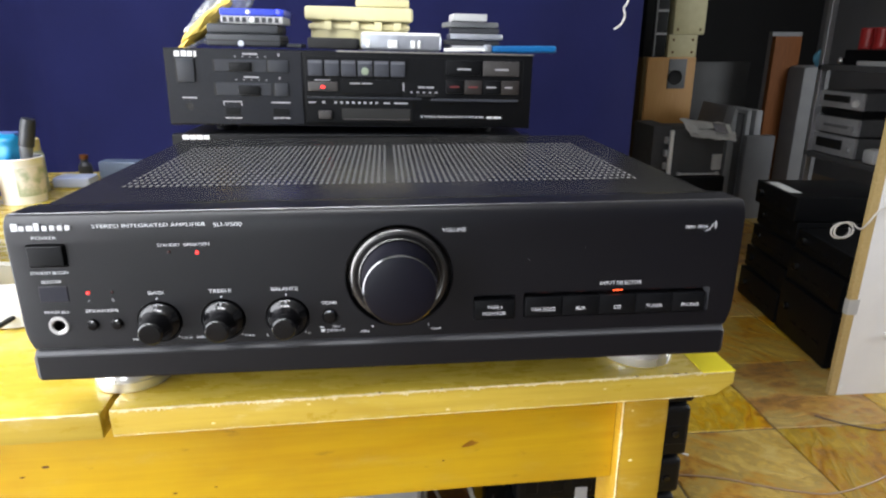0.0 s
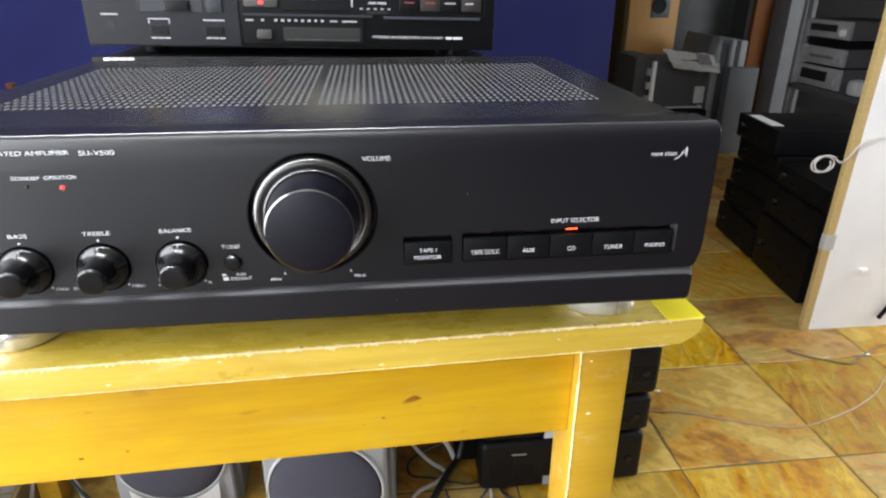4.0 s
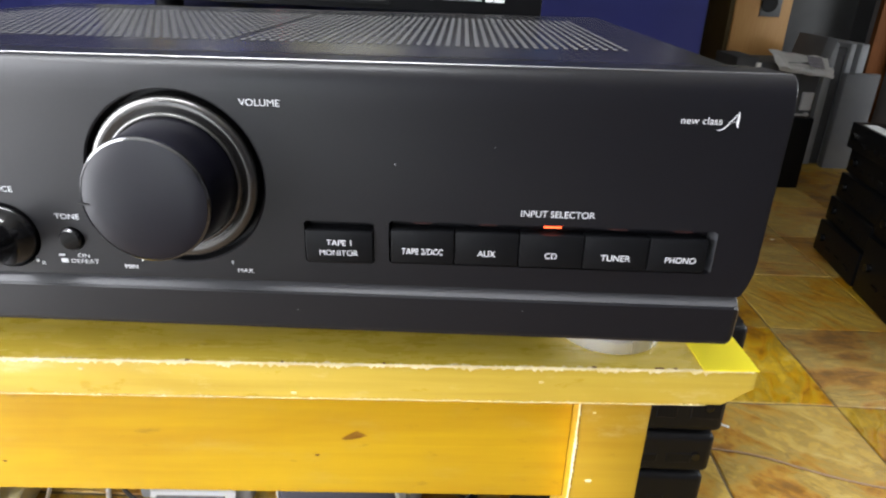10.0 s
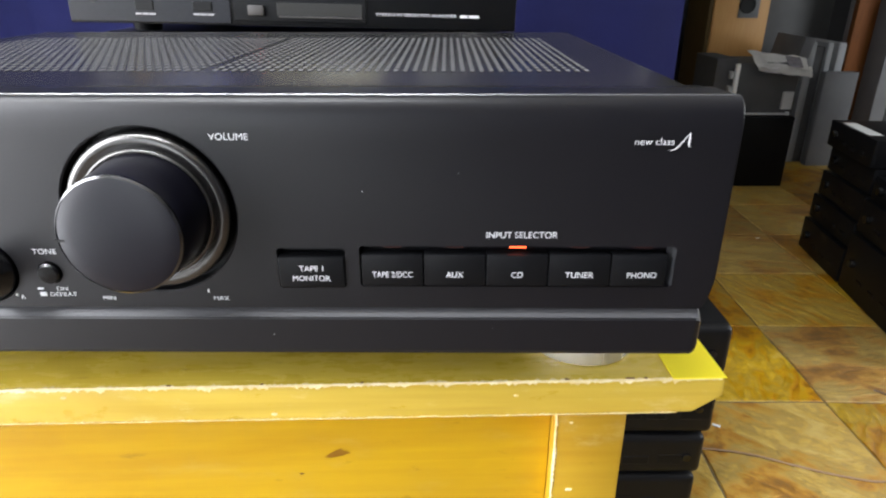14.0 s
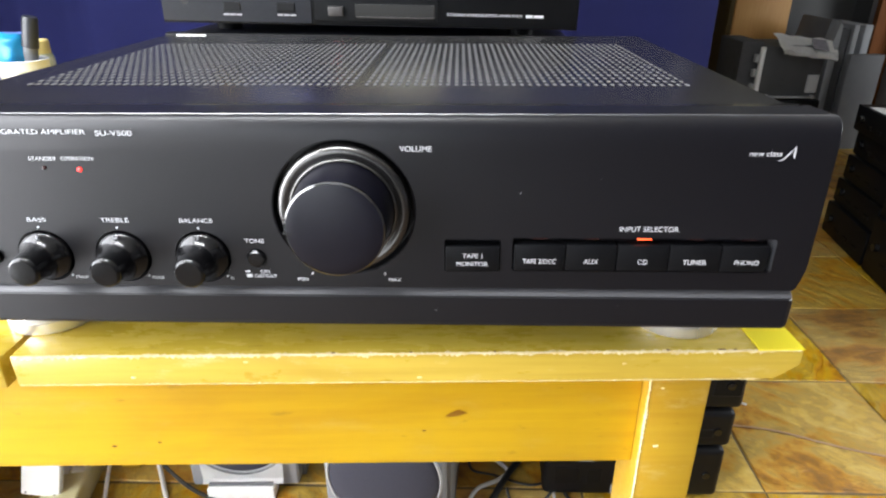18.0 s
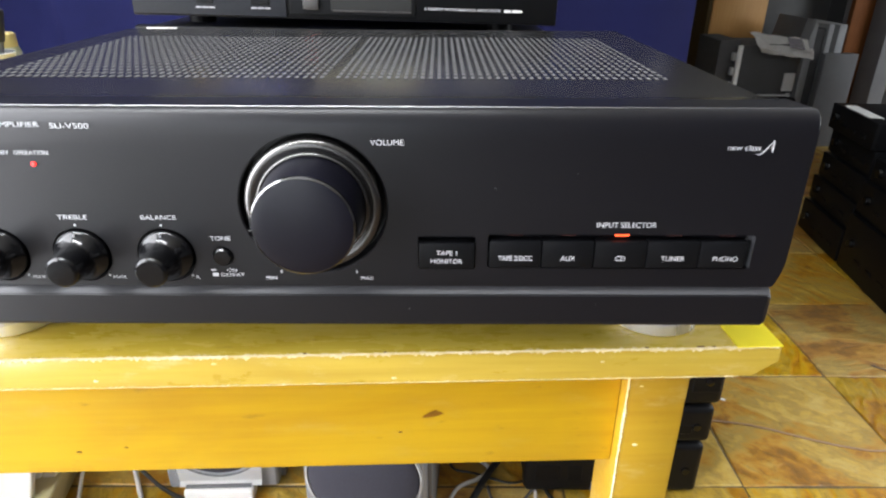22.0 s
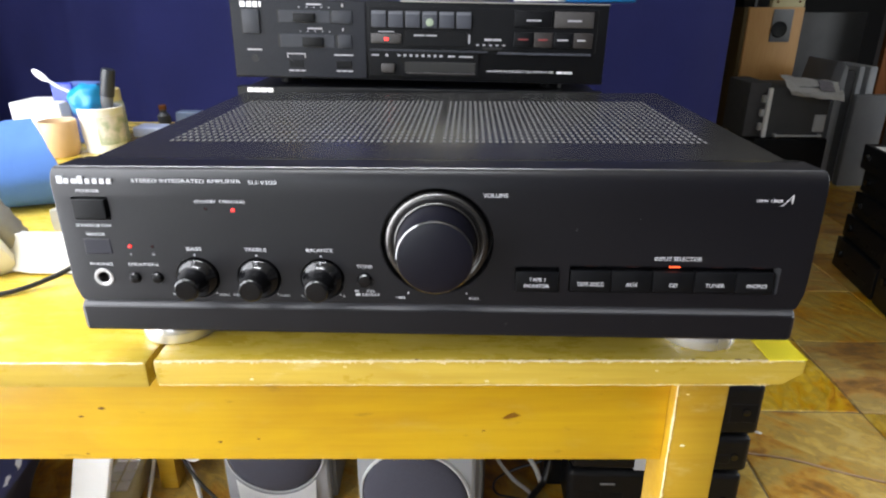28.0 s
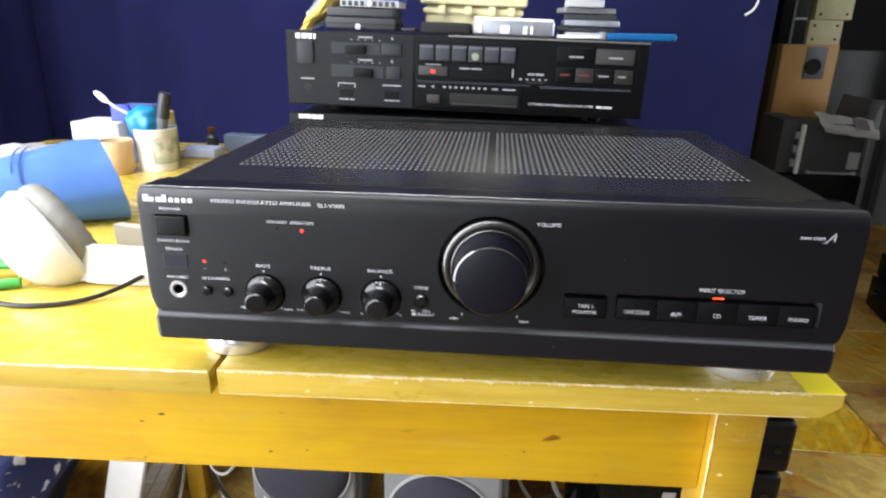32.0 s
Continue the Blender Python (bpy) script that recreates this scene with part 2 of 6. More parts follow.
M_SPKWOOD = mat("tan_wood_veneer", (0.56, 0.31, 0.1), 0.5, second=(0.5, 0.25, 0.07), scale=10, stretch=(12, 12, 1))
M_BROWN = mat("brown_wood_veneer", (0.13, 0.045, 0.012), 0.6, second=(0.09, 0.031, 0.008), scale=10, stretch=(12, 12, 1), spec=0.12)
M_GREY = mat("grey_painted_metal", (0.16, 0.165, 0.17), 0.5, second=(0.13, 0.135, 0.14), scale=12)
M_LGREY = mat("light_grey_plastic", (0.45, 0.455, 0.46), 0.5, second=(0.38, 0.385, 0.39), scale=14)
M_MIDGREY = mat("mid_grey_plastic", (0.27, 0.275, 0.285), 0.5, second=(0.22, 0.225, 0.235), scale=14)
M_DGREY = mat("dark_grey_cloth", (0.05, 0.05, 0.052), 0.9, second=(0.065, 0.065, 0.068), scale=40)
M_SILVER = mat("silver_plastic", (0.33, 0.33, 0.34), 0.35, 0.5, second=(0.27, 0.27, 0.28), scale=30)
M_CREAM = mat("cream_plastic", (0.60, 0.55, 0.32), 0.5, second=(0.52, 0.47, 0.26), scale=20)
M_OFFWHITE = mat("white_plastic", (0.82, 0.82, 0.8), 0.4, second=(0.76, 0.76, 0.74), scale=30)
M_FARGREY = mat("charcoal_painted_metal", (0.07, 0.071, 0.073), 0.6, second=(0.055, 0.056, 0.058), scale=12, spec=0.25)
M_COLUMN = mat("ash_grey_board", (0.15, 0.152, 0.158), 0.6, second=(0.12, 0.122, 0.128), scale=9, spec=0.25)
M_SPKSIDE = mat("olive_brown_veneer", (0.10, 0.066, 0.025), 0.6, second=(0.075, 0.048, 0.018), scale=10, stretch=(12, 12, 1), spec=0.2)
M_PALECHROME = mat("pale_chrome", (0.7, 0.7, 0.7), 0.25, 1.0)
M_CABLEW = mat("white_cable_sheath", (0.6, 0.58, 0.55), 0.5)
M_CABLEB = mat("black_cable_sheath", (0.012, 0.012, 0.012), 0.4)

# ---- building helpers ----


def box(bm, x0, x1, y0, y1, z0, z1, bevel=0.0, segs=2, m=None):
    made = bmesh.ops.create_cube(bm, size=1.0)["verts"]
    for v in made:
        v.co = Vector((x0 if v.co.x < 0 else x1, y0 if v.co.y < 0 else y1, z0 if v.co.z < 0 else z1))
    if bevel:
        edges = list({e for v in made for e in v.link_edges})
        r = bmesh.ops.bevel(bm, geom=edges, offset=bevel, segments=segs, affect="EDGES", profile=0.6)
        made = list({v for f in r["faces"] for v in f.verts} | {v for v in made if v.is_valid})
    if m is not None:
        bmesh.ops.transform(bm, matrix=m, verts=[v for v in made if v.is_valid])
    return bm


def boxm(*a, **k):
    return box(bmesh.new(), *a, **k)


def lathe(profile, segs=48, m=None, bm=None):
    """A turned solid about local z from (radius, height) pairs."""
    bm = bm or bmesh.new()
    rings = []
    for r, h in profile:
        if r < 1e-6:
            rings.append([bm.verts.new((0, 0, h))])
        else:
            rings.append([bm.verts.new((r * math.cos(2 * math.pi * k / segs), r * math.sin(2 * math.pi * k / segs), h)) for k in range(segs)])
    for a, b in zip(rings, rings[1:]):
        for k in range(segs):
            j = (k + 1) % segs
            if len(a) == 1:
                bm.faces.new((a[0], b[k], b[j]))
            elif len(b) == 1:
                bm.faces.new((a[k], a[j], b[0]))
            else:
                bm.faces.new((a[k], a[j], b[j], b[k]))
    if m is not None:
        bmesh.ops.transform(bm, matrix=m, verts=[v for ring in rings for v in ring])
    return bm


FRONT = pose(0, 0, 0, 90, 0, 0)  # turned solids that point towards -y


def at_front(x, y, z):
    return Matrix.Translation((x, y, z)) @ FRONT


def extrude_x(profile, stations):
    """Loft a closed (y, z) outline along x; stations: (x, shrink) pairs, shrink pulls the outline to its middle."""
    bm = bmesh.new()
    cy, cz = sum(p[0] for p in profile) / len(profile), sum(p[1] for p in profile) / len(profile)
    rings = []
    for x, s in stations:
        ring = []
        for y, z in profile:
            d = Vector((y - cy, z - cz))
            k = max(d.length - s, 0) / max(d.length, 1e-9)
            ring.append(bm.verts.new((x, cy + d.x * k, cz + d.y * k)))
        rings.append(ring)
    n = len(profile)
    for a, b in zip(rings, rings[1:]):
        for k in range(n):
            bm.faces.new((a[k], a[(k + 1) % n], b[(k + 1) % n], b[k]))
    bm.faces.new(rings[0])
    bm.faces.new(rings[-1][::-1])
    return bm


def tube(points, radius, closed=False, bm=None, segs=8, steps=6):
    """A round cable through the points, smoothed."""
    pts = [Vector(p) for p in points]
    path = []
    for i in range(len(pts) - 1):
        p0, p1, p2, p3 = pts[max(i - 1, 0)], pts[i], pts[i + 1], pts[min(i + 2, len(pts) - 1)]
        for k in range(steps):
            t = k / steps
            path.append(0.5 * ((2 * p1) + (p2 - p0) * t + (2 * p0 - 5 * p1 + 4 * p2 - p3) * t * t + (3 * p1 - p0 - 3 * p2 + p3) * t ** 3))
    path.append(pts[-1])
    bm = bm or bmesh.new()
    rings = []
    for i, p in enumerate(path):
        d = (path[min(i + 1, len(path) - 1)] - path[max(i - 1, 0)]).normalized()
        q = d.to_track_quat("Z", "Y").to_matrix()
        rings.append([bm.verts.new(p + q @ Vector((radius * math.cos(2 * math.pi * k / segs), radius * math.sin(2 * math.pi * k / segs), 0))) for k in range(segs)])
    for a, b in zip(rings, rings[1:]):
        for k in range(segs):
            # rings may turn against one another: join to the nearest vertex
            bm.faces.new((a[k], a[(k + 1) % segs], b[(k + 1) % segs], b[k]))
    bm.faces.new(rings[0][::-1])
    bm.faces.new(rings[-1])
    return bm


def mesh_of(name, bm, material, smooth=35):
    bmesh.ops.recalc_face_normals(bm, faces=bm.faces)
    me = bpy.data.meshes.new(name)
    bm.to_mesh(me)
    bm.free()
    me.materials.append(material)
    if smooth:
        for p in me.polygons:
            p.use_smooth = True
        me.set_sharp_from_angle(angle=radians(smooth))
    return me


def part(name, bm, material, parent, label="", smooth=35):
    ob = new(name, mesh_of(name, bm, material, smooth))
    if parent is not None:
        ob.parent = parent
    return tagged(ob, label)


def thing(name, label, category, m=None, group="", kind=""):
    ob = new(name)
    ob.empty_display_size = 0.05
    if m is not None:
        ob.matrix_world = m
    return tagged(ob, label, category, group, kind)


def single(name, bm, material, label, category, group="", kind="", m=None, smooth=35):
    ob = new(name, mesh_of(name, bm, material, smooth))
    if m is not None:
        ob.matrix_world = m
    return tagged(ob, label, category, group, kind)


def lettering(string, x0, x1, z, h, parent, material, y=0.0, name="lettering", label=""):
    """Flat printed words between x0 and x1, h high, standing in the plane y and facing -y."""
    cu = bpy.data.curves.new("words", "FONT")
    cu.body, cu.size, cu.extrude = string, 1.0, 0.0
    tmp = new("words", cu)
    bpy.context.view_layer.update()
    me = bpy.data.meshes.new_from_object(tmp.evaluated_get(bpy.context.evaluated_depsgraph_get()))
    bpy.data.objects.remove(tmp)
    bpy.data.curves.remove(cu)
    xs, ys = [v.co.x for v in me.vertices], [v.co.y for v in me.vertices]
    ax, bx, ay, by = min(xs), max(xs), min(ys), max(ys)
    for v in me.vertices:
        v.co = Vector((x0 + (v.co.x - ax) / (bx - ax) * (x1 - x0), y - 0.00025, z + ((v.co.y - ay) / (by - ay) - 0.5) * h))
    me.name = name
    me.materials.clear()
    me.materials.append(material)
    ob = new(name, me)
    ob.parent = parent
    return tagged(ob, label)


def bars(spans, z, h, parent, material, y=0.0, name="printed_bar", label=""):
    """Unreadable print or a maker's mark: plain bars of its size."""
    for x0, x1 in spans:
        part(name, boxm(x0, x1, y - 0.0004, y + 0.0002, z - h / 2, z + h / 2), material, parent, label, smooth=0)


def cut(ob, bm):
    """Take the solids in bm out of a mesh object."""
    tool = new("tool", mesh_of("tool", bm, M_HOLE, 0))
    mod = ob.modifiers.new("cut", "BOOLEAN")
    mod.operation, mod.object, mod.solver = "DIFFERENCE", tool, "EXACT"
    bpy.context.view_layer.update()
    me = bpy.data.meshes.new_from_object(ob.evaluated_get(bpy.context.evaluated_depsgraph_get()))
    ob.modifiers.clear()
    old = ob.data
    ob.data = me
    me.set_sharp_from_angle(angle=radians(30))
    bpy.data.meshes.remove(old)
    bpy.data.objects.remove(tool)


# ---- setting: room shell ----
single("floor", boxm(-1.2, 3.4, -2.6, 4.6, -0.12, -0.0022), mat("grout", (0.16, 0.115, 0.055), 0.95, second=(0.11, 0.08, 0.04), scale=60), "brown grout bed under the slate tiles", "floor", kind="structure")
bm = boxm(-1.35, -1.2, -2.75, -1.25, -0.12, 2.5)
box(bm, -1.35, -1.2, 0.4, 4.75, -0.12, 2.5)
box(bm, -1.35, -1.2, -1.25, 0.4, -0.12, 0.02)
box(bm, -1.35, -1.2, -1.25, 0.4, 2.05, 2.5)
single("wall_west", bm, M_WALL, "white plastered wall with a wide glazed door opening", "wall", kind="structure", smooth=0)
# out of view; the tall opening is added to hold the rear fill lamp
bm = boxm(-1.2, -1.17, -2.75, -2.6, -0.12, 2.5)
box(bm, -0.33, 3.4, -2.75, -2.6, -0.12, 2.5)
box(bm, -1.17, -0.33, -2.75, -2.6, 2.08, 2.5)
box(bm, -1.17, -0.33, -2.75, -2.6, -0.12, 0.02)
single("wall_south", bm, M_GREYWALL, "unseen blue-grey wall with an opening added for the rear fill lamp", "wall", kind="structure", smooth=0)
single("wall_north", boxm(-1.2, 3.4, 4.6, 4.75, -0.12, 2.5), M_DARKWALL, "back wall of the store room, coloured near-black to look unlit", "wall", kind="structure", smooth=0)
# out of view; its opening is added for the east fill lamp
bm = boxm(3.4, 3.55, -2.75, 0.2, -0.12, 2.5)
box(bm, 3.4, 3.55, 1.6, 4.75, -0.12, 2.5)
box(bm, 3.4, 3.55, 0.2, 1.6, -0.12, 0.75)
box(bm, 3.4, 3.55, 0.2, 1.6, 2.15, 2.5)
single("wall_east", bm, M_GREYWALL, "unseen blue-grey wall with an opening added for the east fill lamp", "wall", kind="structure", smooth=0)
single("ceiling", boxm(-1.35, 3.55, -2.75, 4.75, 2.5, 2.62), M_WALL, "plain white ceiling", "ceiling", kind="structure", smooth=0)
lamp_case = thing("ceiling_tube_fitting", "slim white tube fitting under the ceiling", "ceiling lamp")
part("housing", boxm(-1.18, 0.18, -0.32, -0.18, 2.42, 2.5, 0.004, 2), M_OFFWHITE, lamp_case)
for x in (-1.175, 0.155):
    part("end_cap", boxm(x, x + 0.02, -0.31, -0.19, 2.395, 2.42, 0.003, 2), M_OFFWHITE, lamp_case)

# ---- the amplifier on the table ----
Z0 = -0.008


def amplifier():
    amp = thing("amplifier", "black stereo amplifier with large volume knob, standing on aluminium feet", "amplifier")
    # front panel: flat face, rounded brow on top, bevelled foot
    prof = [(0.0, 0.8072), (0.0, 0.810), (0.0, 0.813), (0.0, 0.8165), (0.0, 0.8215), (0.0, 0.8725), (0.00004, 0.8765), (0.00012, 0.8788), (0.0003, 0.8808), (0.0006, 0.8826), (0.0011, 0.8843), (0.0018, 0.8858), (0.0027, 0.8871), (0.0038, 0.8881), (0.0050, 0.8887), (0.0064, 0.8889), (0.03, 0.8880), (0.03, 0.8215), (0.03, 0.8165), (0.03, 0.813), (0.03, 0.81), (0.03, 0.8064), (0.0016, 0.8064)]
    prof = [(y, z + Z0) for y, z in prof]
    panel = part("front_panel", extrude_x(prof, [(-0.2168, 0.0008), (-0.2164, 0.0002), (-0.2158, 0.0), (0.2163, 0.0), (0.2169, 0.0002), (0.2173, 0.0008)]), M_PANEL, amp, "satin black moulded front panel")
    holes = bmesh.new()
    box(holes, -0.2066, -0.1852, -0.01, 0.006, 0.8585 + Z0, 0.8725 + Z0, 0.0008, 1)
    box(holes, 0.0491, 0.0751, -0.01, 0.006, 0.8158 + Z0, 0.8325 + Z0, 0.001, 1)
    box(holes, 0.0805, 0.2004, -0.01, 0.006, 0.8165 + Z0, 0.8335 + Z0, 0.001, 1)
    for x, r in ((-0.1395, 0.0132), (-0.1025, 0.0132), (-0.0645, 0.0132)):
        lathe([(0, -0.008), (r, -0.008), (r, 0.01), (0, 0.01)], 40, at_front(x, 0, 0.8225 + Z0), holes)
    lathe([(0, -0.009), (0.0322, -0.009), (0.0322, -0.0006), (0.0330, 0.0002), (0.0330, 0.01), (0, 0.01)], 96, at_front(0.0036, 0, 0.8465 + Z0), holes)
    lathe([(0, -0.006), (0.0048, -0.006), (0.0048, 0.01), (0, 0.01)], 24, at_front(-0.0392, 0, 0.822 + Z0), holes)
    for x in (-0.1778, -0.164):
        lathe([(0, -0.004), (0.0036, -0.004), (0.0036, 0.01), (0, 0.01)], 20, at_front(x, 0, 0.822 + Z0), holes)
    lathe([(0, -0.015), (0.0034, -0.015), (0.0034, 0.01), (0, 0.01)], 24, at_front(-0.197, 0, 0.822 + Z0), holes)
    cut(panel, holes)
    # the lower corners curve inwards to the narrower lip
    for v in panel.data.vertices:
        d = 0.8215 + Z0 - v.co.z
        if abs(v.co.x) > 0.205 and d > 0:
            v.co.x -= math.copysign(min(0.0036, 0.0036 * (d / 0.0145) ** 1.8), v.co.x)
    # the glint along the top edge is put in as a bright metal strip
    part("panel_edge", boxm(-0.2158, 0.2163, 0.0054, 0.0064, 0.8884 + Z0, 0.88915 + Z0, 0.0003, 1), mat("edge_highlight_grey", (0.16, 0.16, 0.165), 0.34, 0.8), amp, "thin strip put in as the upper edge's highlight")
    # lower lip with a ledge, its highlight coloured in as a paler grey strip
    lip = [(0.0026, 0.8064), (-0.0006, 0.8032), (-0.0012, 0.8024), (-0.001, 0.7882), (-0.0002, 0.7866), (0.002, 0.7858), (0.03, 0.7858), (0.03, 0.8064)]
    part("lower_lip", extrude_x([(y, z + Z0) for y, z in lip], [(-0.2158, 0.003), (-0.2146, 0.001), (-0.2128, 0), (0.2122, 0), (0.214, 0.001), (0.2152, 0.003)]), M_PANEL, amp, smooth=18)
    part("ledge_highlight", extrude_x([(y, z + Z0) for y, z in [(0.0025, 0.8067), (-0.0008, 0.8034), (0.0, 0.8028), (0.0033, 0.8062)]], [(-0.2138, 0), (0.2132, 0)]), mat("ledge_highlight_grey", (0.06, 0.06, 0.064), 0.32, 0.2), amp, "paler strip put in as the ledge's highlight", smooth=18)
    # sheet steel cover with slots
    top = 0.8785
    cover = boxm(-0.2125, 0.2125, 0.03, 0.322, 0.784, top, 0.003, 3)
    part("cover", cover, M_TOP, amp, "black painted steel cover")
    lap = boxm(-0.2135, 0.2135, 0.012, 0.034, top - 0.004, top + 0.0016, 0.0012, 2)
    part("cover_edge", lap, M_TOP, amp)
    slots = bmesh.new()
    w, l = 0.0011, 0.0032
    ends = [(w * math.cos(a), (l - w) * (1 if math.sin(a) > 0 else -1) + w * math.sin(a)) for a in (radians(d) for d in (20, 90, 160, 200, 270, 340))]
    for x in [-0.0042 - 0.00448 * k for k in range(41)] + [0.0046 + 0.00448 * k for k in range(40)]:
        for j in range(18):
            y = 0.0868 + j * 0.0101
            slots.faces.new([slots.verts.new((x + px, y + py, top + 0.0003)) for px, py in ends])
    tagged(part("vent_perforation", slots, M_SLOT, amp, smooth=0), "rows of pale punched vent slots", kind="stuff")
    # feet
    for x, y in ((-0.182, 0.0545), (0.1815, 0.0580), (-0.182, 0.27), (0.183, 0.27)):
        foot = part("foot", lathe([(0, 0.75), (0.0245, 0.75), (0.0254, 0.7506), (0.0258, 0.752), (0.0258, 0.7575), (0.0254, 0.7579), (0.0258, 0.7583), (0.0258, 0.7645), (0.0248, 0.766), (0.021, 0.7666), (0, 0.7666)], 64, Matrix.Translation((x, y, 0))), M_ALU, amp, "turned aluminium foot")
        part("foot_core", lathe([(0, 0.7666), (0.019, 0.7666), (0.019, 0.786), (0, 0.786)], 32, Matrix.Translation((x, y, 0))), M_BLACK, foot)
    # power button
    part("power_button", boxm(-0.2058, -0.1862, -0.0025, 0.005, 0.8595 + Z0, 0.8716 + Z0, 0.0012, 3), M_BLACK, amp)
    part("infrared_window", boxm(-0.2045, -0.1885, -0.0004, 0.002, 0.8372 + Z0, 0.8468 + Z0, 0.0003, 1), M_SENSOR, amp, "dark violet sensor window")
    part("standby_sign", lathe([(0.0006, 0), (0.0009, 0), (0.0009, 0.0003), (0.0006, 0.0003)], 20, at_front(-0.1939, 0, 0.8551 + Z0)), M_PRINT, amp, "tiny printed ring")
    # small knobs
    for x in (-0.1395, -0.1025, -0.0645):
        knob = part("tone_knob", lathe([(0, -0.006), (0.0122, -0.006), (0.0122, 0.0008), (0.0118, 0.0018), (0.0108, 0.0026), (0.0085, 0.0046), (0.0074, 0.008), (0.0072, 0.0165), (0.0068, 0.0178), (0.0058, 0.0186), (0, 0.0188)], 48, at_front(x, 0, 0.8225 + Z0)), M_GLOSS, amp, "glossy black knob")
        part("pointer", boxm(x - 0.0004, x + 0.0004, -0.0032, -0.0018, 0.8225 + 0.0098 + Z0, 0.8225 + 0.0112 + Z0), M_PRINT_DIM, knob)
    # volume knob: chromed skirt, black barrel, matt cap
    axis = at_front(0.0036, 0, 0.8385)
    part("volume_skirt", lathe([(0, -0.008), (0.0304, -0.008), (0.0304, -0.0028), (0.0302, -0.0008), (0.0297, 0.0006), (0.0289, 0.0015), (0.0278, 0.0019), (0.0266, 0.0018), (0.0254, 0.0014), (0.0246, 0.0012), (0, 0.0012)], 96, axis), M_RING, amp, "dark chrome skirt", smooth=50)
    part("bead", lathe([(0.0246, 0.0006), (0.0246, 0.0016), (0.0242, 0.0022), (0.0236, 0.0024), (0.0231, 0.0021), (0.0230, 0.0008)], 96, axis), M_RING, amp, "thin bright ring", smooth=50)
    vol = part("volume_knob", lathe([(0, 0.001), (0.0229, 0.001), (0.0225, 0.006), (0.0214, 0.0218), (0.0211, 0.0230), (0.0205, 0.0237), (0.0188, 0.0241), (0.015, 0.0245), (0.01, 0.0248), (0.005, 0.0250), (0, 0.0251)], 96, axis), M_CAP, amp, "large matt black volume knob")
    part("rim", lathe([(0.0204, 0.0233), (0.02145, 0.0224), (0.02135, 0.0232), (0.0206, 0.0239)], 96, axis), M_RIM, vol, "thin bright rim")
    a = radians(184)
    part("notch", boxm(-0.0022, 0.0016, -0.0005, 0.0005, -0.0004, 0.0004, m=Matrix.Translation((0.0036 + 0.0198 * math.cos(a), -0.0238, 0.8385 + 0.0198 * math.sin(a)))), M_HOLE, vol)
    # push buttons
    part("tone_button", lathe([(0, -0.005), (0.0042, -0.005), (0.0042, 0.0012), (0.0036, 0.002), (0, 0.0022)], 28, at_front(-0.0392, 0, 0.822 + Z0)), M_GLOSS, amp)
    for x in (-0.1778, -0.164):
        part("speaker_button", lathe([(0, -0.003), (0.0031, -0.003), (0.0031, 0.0014), (0.0025, 0.0022), (0, 0.0025)], 24, at_front(x, 0, 0.822 + Z0)), M_GLOSS, amp)
    part("headphone_socket", lathe([(0.0034, -0.012), (0.0034, 0.0002), (0.0042, 0.0008), (0.0056, 0.0008), (0.006, 0.0), (0.006, -0.002)], 40, at_front(-0.197, 0, 0.822 + Z0)), M_ALU, amp, "bright metal ring")
    t1 = part("selector_button", boxm(0.0495, 0.0747, -0.0012, 0.005, 0.8163 + Z0, 0.8292 + Z0, 0.0008, 2), M_BLACK, amp)
    t1.name = "monitor_button"
    words = [("TAPE 2/DCC", 0.0154), ("AUX", 0.0066), ("CD", 0.0044), ("TUNER", 0.0108), ("PHONO", 0.0112)]
    for k, (w, width) in enumerate(words):
        x0 = 0.0812 + k * 0.0238
        s = part("selector_button", boxm(x0 + 0.0002, x0 + (0.0236 if k < 4 else 0.0213), -0.0009 if k else -0.0011, 0.005, 0.8172 + Z0, 0.8302 + Z0, 0.0006, 2), M_BLACK, amp)
        xm = x0 + 0.0119
        lettering(w, xm - width / 2, xm + width / 2, 0.8222 + Z0, 0.0024, s, M_LOGO, -0.0011)
        part("indicator", boxm(xm - 0.0032, xm + 0.0032, 0.0003, 0.003, 0.8327 + Z0, 0.8334 + Z0), M_ORANGE if w == "CD" else M_LED_OFF, amp, "lit orange indicator" if w == "CD" else "")
    # the lit end of the recess is coloured in with a paler grey face
    bevel = bmesh.new()
    bevel.faces.new([bevel.verts.new(v) for v in ((0.1984, 0.0045, 0.8092), (0.2006, -0.0003, 0.8092), (0.2006, -0.0003, 0.8250), (0.1984, 0.0045, 0.8250))])
    bmesh.ops.solidify(bevel, geom=bevel.faces[:], thickness=0.0004)
    part("recess_cheek", bevel, mat("cheek_highlight_grey", (0.05, 0.05, 0.055), 0.3), amp, "sloping end of the key recess, paler for its highlight")
    lettering("TAPE 1", 0.0575, 0.0667, 0.8247 + Z0, 0.0022, t1, M_LOGO, -0.0012)
    lettering("MONITOR", 0.0548, 0.0692, 0.8206 + Z0, 0.0022, t1, M_LOGO, -0.0012)
    # leds
    for x, z, r, m in ((-0.113, 0.8652, 0.001, M_RED), (-0.1287, 0.866, 0.001, M_LED_OFF), (-0.1775, 0.8422, 0.001, M_RED), (-0.164, 0.8422, 0.001, M_LED_OFF)):
        part("led", lathe([(0, -0.001), (r, -0.001), (r, 0.0004), (r * 0.7, 0.0009), (0, 0.0011)], 16, at_front(x, 0, z + Z0)), m, amp, "lit red led" if m is M_RED else "")
